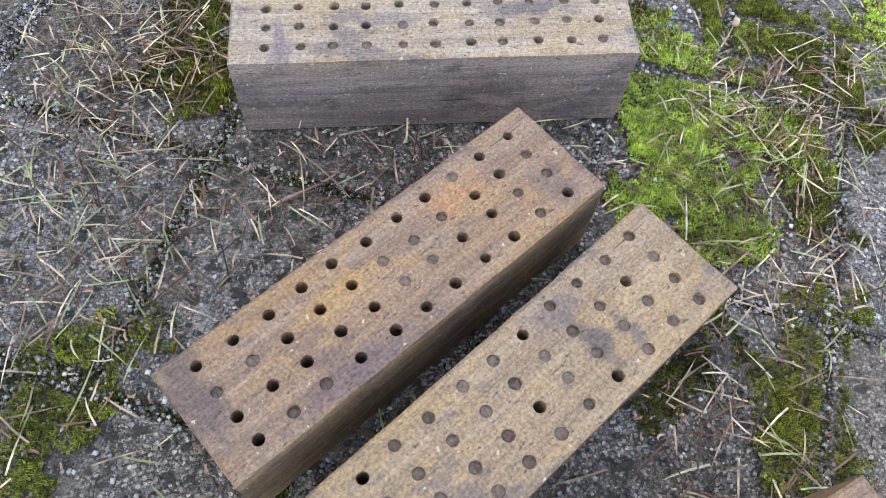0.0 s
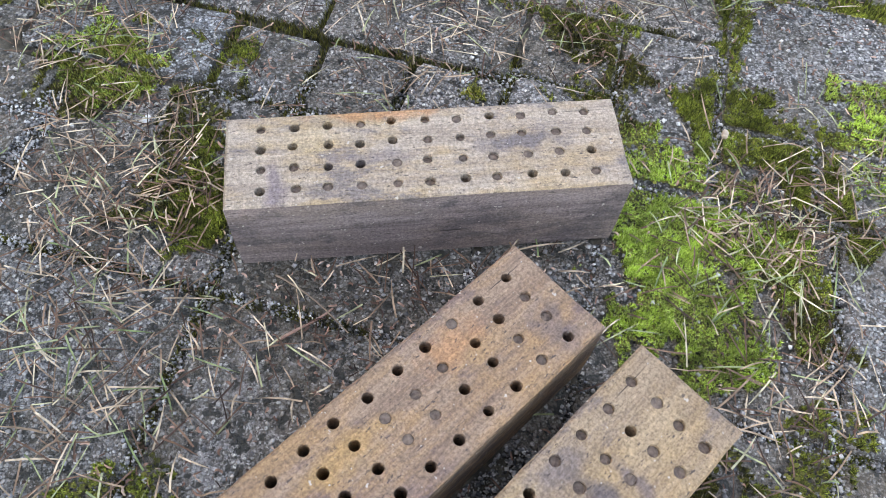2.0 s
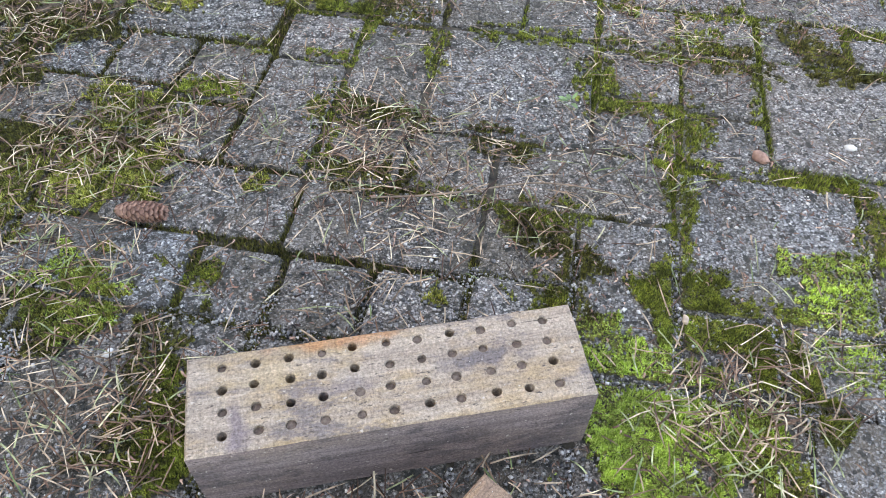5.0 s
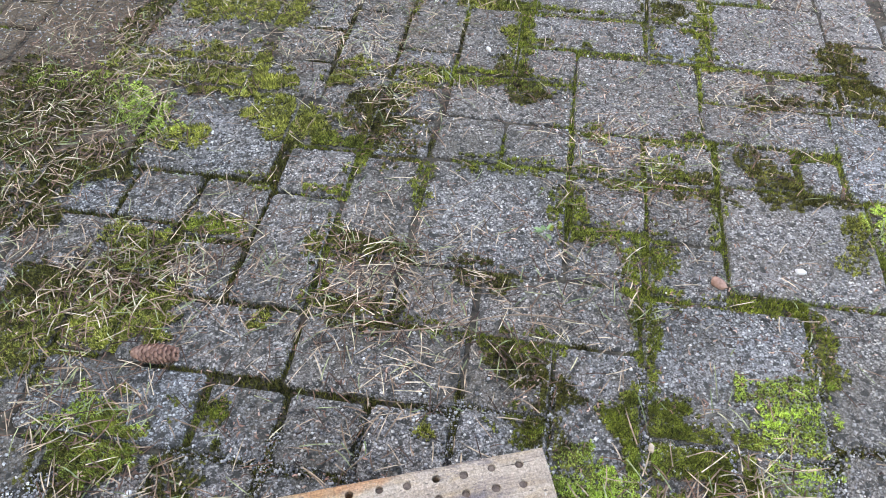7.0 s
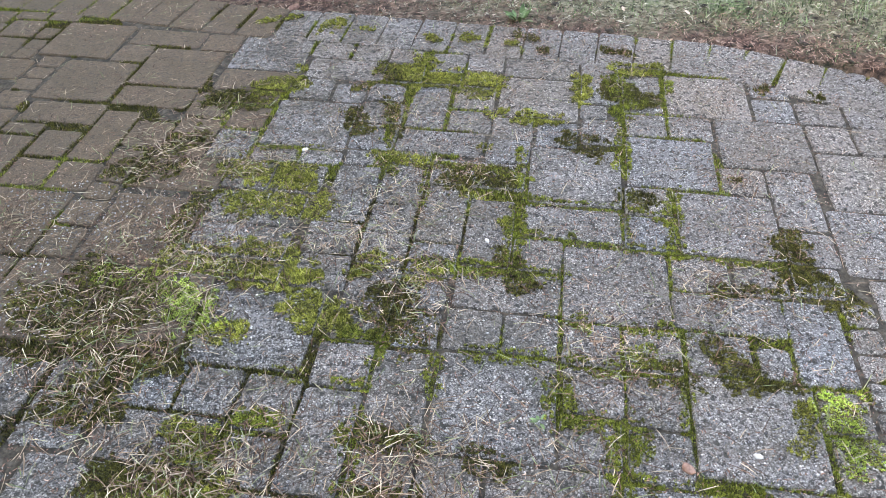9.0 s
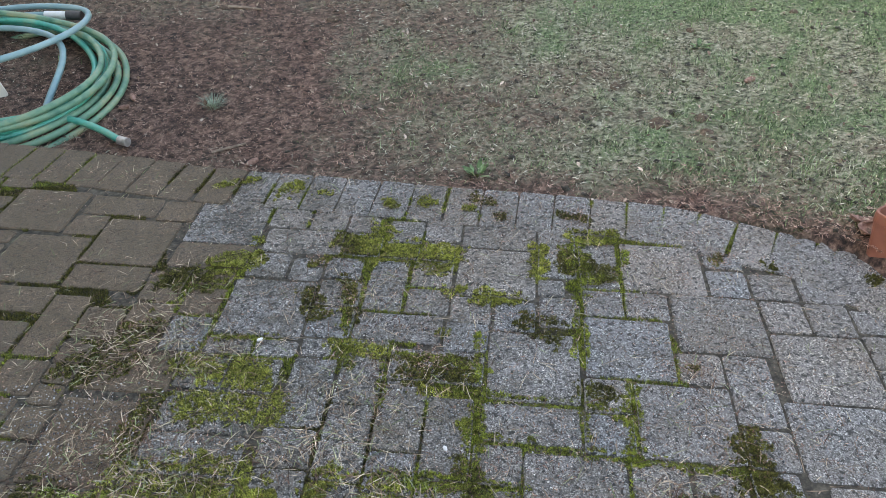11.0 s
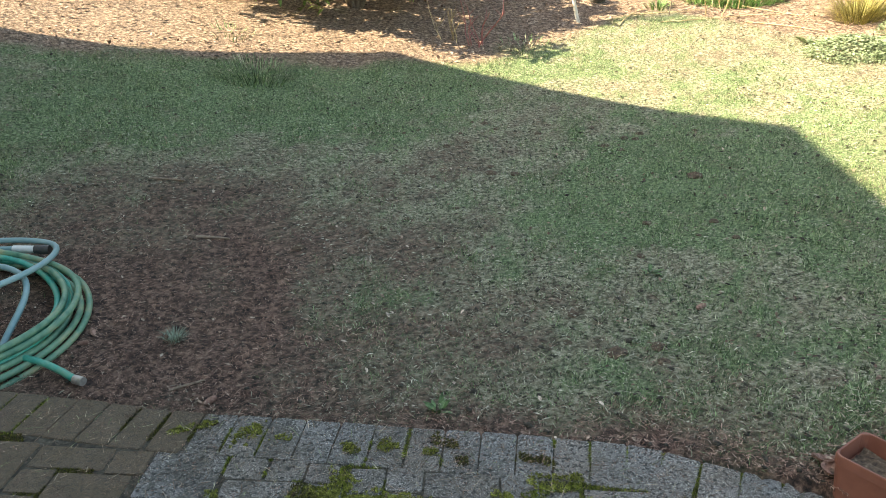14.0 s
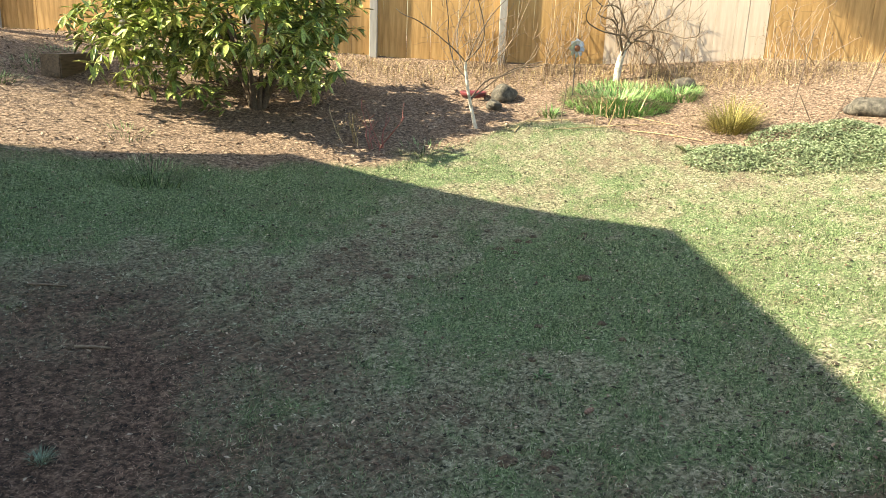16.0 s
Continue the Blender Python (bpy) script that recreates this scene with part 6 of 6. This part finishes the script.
# grit washed into the joints beside the blocks
r = np.random.RandomState(15)
x, y = r.uniform(-0.35, 0.7, 160000), r.uniform(-0.5, 0.2, 160000)
k = ~on_paver(x, y, 0.003) & off_blocks(x, y)
x, y = x[k], y[k]
n = len(x)
scatter("grit", GRIT_V, GRIT_F, np.stack([x, y, r.uniform(-0.006, -0.0015, n)], -1), r.uniform(0, 6.28, n), r.uniform(-0.6, 0.6, n), 0.0008 + 0.002 * r.uniform(0, 1, n) ** 2.5, GRIT, "grit washed into the joints of the paving", "grit", None, r.uniform(0, 6.28, n), True)


# lawn
def lawn_points(n, seed, x0, x1, y0, y1):
    r = np.random.RandomState(seed)
    # denser towards the paving
    t = r.uniform(0, 1, n) ** 1.35
    y = y0 + (y1 - y0) * t
    x = r.uniform(x0, x1, n)
    k = y > np.interp(x, EDGE_X, EDGE_Y) + 0.005
    k |= x > 1.78
    return x[k], y[k]


x, y = lawn_points(950000, 20, -1.6, 6.2, 1.2, 7.0)
r = np.random.RandomState(21)
keep = (lushness(x, y) + r.uniform(-0.22, 0.22, len(x)) > 0.47) & (bare_mask(x, y) + r.uniform(-0.4, 0.2, len(x)) < 0.5) & (bed_mask(x, y) < 0.6)
x, y = x[keep], y[keep]
n = len(x)
L = r.uniform(0.012, 0.042, n) * (0.6 + 0.8 * vnoise(x * 9, y * 9, 25))
BLADE3_V = ((-0.5, 0, 0), (0.5, 0, 0), (0, 0.35, 1))
scatter("grass", BLADE3_V, ((0, 1, 2),), np.stack([x, y, ground_z(x, y) - 0.004], -1), 0, -r.uniform(0.1, 1.3, n), np.stack([r.uniform(0.0015, 0.004, n), L, L], -1), GRASS, "thin patchy lawn grass", "grass", None, r.uniform(0, 6.28, n))
x, y = lawn_points(330000, 26, -1.6, 6.2, 1.2, 7.0)
r = np.random.RandomState(27)
keep = (0.75 - 0.6 * lushness(x, y) + 0.4 * (vnoise(x * 8, y * 8, 28) - 0.5) + r.uniform(-0.35, 0.35, len(x)) > 0.43) & (bare_mask(x, y) < 0.6 + r.uniform(-0.3, 0.3, len(x))) & (bed_mask(x, y) < 0.7)
x, y = x[keep], y[keep]
n = len(x)
L = r.uniform(0.007, 0.03, n)
THATCH_V, THATCH_F = ((-0.5, 0, 0), (0.5, 0, 0), (0.9, 0.5, 0.6), (0, 1, 0.1)), ((0, 1, 2), (0, 2, 3))
scatter("thatch", THATCH_V, THATCH_F, np.stack([x, y, ground_z(x, y) + r.uniform(0.001, 0.018, n)], -1), 0, r.normal(0, 0.28, n), np.stack([r.uniform(0.0008, 0.002, n) * np.sign(r.uniform(-1, 1, n)), L, r.uniform(-0.003, 0.008, n)], -1), STRAW, "dry straw coloured thatch in the lawn", "thatch", None, r.uniform(0, 6.28, n))
x, y = lawn_points(210000, 30, -1.6, 3.5, 1.2, 4.2)
r = np.random.RandomState(31)
keep = bare_mask(x, y) > r.uniform(0.1, 0.9, len(x))
x, y = x[keep], y[keep]
needle_field("conifer_litter", x, y, ground_z(x, y), RUSTY, (0.006, 0.026), (0.001, 0.0024), "brown conifer litter over bare soil", 32, 0.012)

# dark crumbs and small dead leaves on the lawn
x, y = lawn_points(10000, 40, -1.6, 6.0, 1.2, 6.6)
r = np.random.RandomState(41)
k = vnoise(x * 2.2, y * 2.2, 42) + r.uniform(-0.35, 0.35, len(x)) > 0.5
x, y = x[k], y[k]
n = len(x)
q = 0.003 + 0.011 * r.uniform(0, 1, n) ** 3.5
scatter("soil_crumbs", GRIT_V, GRIT_F, np.stack([x, y, ground_z(x, y) + 0.012], -1), r.uniform(0, 6.28, n), r.uniform(-0.6, 0.6, n), np.stack([q * 1.3, q, q * 0.6], -1), BED, "dark crumbs of soil over the lawn", "soil crumbs", None, r.uniform(0, 6.28, n))
x, y = lawn_points(5200, 43, -1.6, 5.5, 1.2, 6.6)
r = np.random.RandomState(44)
n = len(x)
q = r.uniform(0.008, 0.026, n)
scatter("dead_leaves", LEAF_V, LEAF_F, np.stack([x, y, ground_z(x, y) + 0.018], -1), 0, r.normal(0, 0.4, n), np.stack([q * 0.55, q, q], -1), LITTER, "small dead leaves scattered over the lawn", "leaf litter", None, r.uniform(0, 6.28, n))

# leaf litter in the beds
r = np.random.RandomState(33)
x, y = r.uniform(-2.5, 8, 15000), r.uniform(4.5, 11, 15000)
k = (bed_mask(x, y) > 0.5) & (y < 11 - 0.45 * x + 0.5)
x, y = x[k], y[k]
n = len(x)
q = r.uniform(0.014, 0.05, n)
scatter("leaf_litter", LEAF_V, LEAF_F, np.stack([x, y, ground_z(x, y) + 0.008], -1), 0, r.normal(0, 0.35, n), np.stack([q * 0.5, q, q], -1), LITTER, "dry fallen leaves over the mulched bed", "leaf litter", None, r.uniform(0, 6.28, n))
# bark chips
x, y = r.uniform(-2.5, 8, 90000), r.uniform(4.5, 11, 90000)
k = (bed_mask(x, y) > 0.35) & (vnoise(x * 2, y * 2, 36) > 0.3)
needle_field("bark_chips", x[k], y[k], ground_z(x[k], y[k]), LITTER, (0.007, 0.024), (0.0018, 0.005), "pale bark chips over the bed", 35, 0.012)
cr = random.Random(61)
clods = [(2.783, 3.476, 0.045), (1.762, 3.958, 0.035), (2.747, 4.197, 0.028), (1.56, 2.1, 0.04)]
clods += [(bx + cr.gauss(0, q), by + cr.gauss(0, q), cr.uniform(0.012, 0.03)) for bx, by, q in BROWN_SPOTS for _ in range(6) if by > 2.2]
for x, y, s in clods:
    bm = bmesh.new()
    bmesh.ops.create_icosphere(bm, subdivisions=2, radius=1)
    for v in bm.verts:
        v.co *= 1 + 0.55 * noise.noise(v.co * 2.2 + Vector((x, y, 0)))
    bmesh.ops.transform(bm, matrix=Matrix.Translation(on_ground(x, y)) @ Matrix.Diagonal((s, s, s * 0.5, 1)), verts=bm.verts)
    tagged(part("soil_clod", bm, POTTING), "dark crumbly clod of soil on the lawn", "clod", "clods on the lawn")
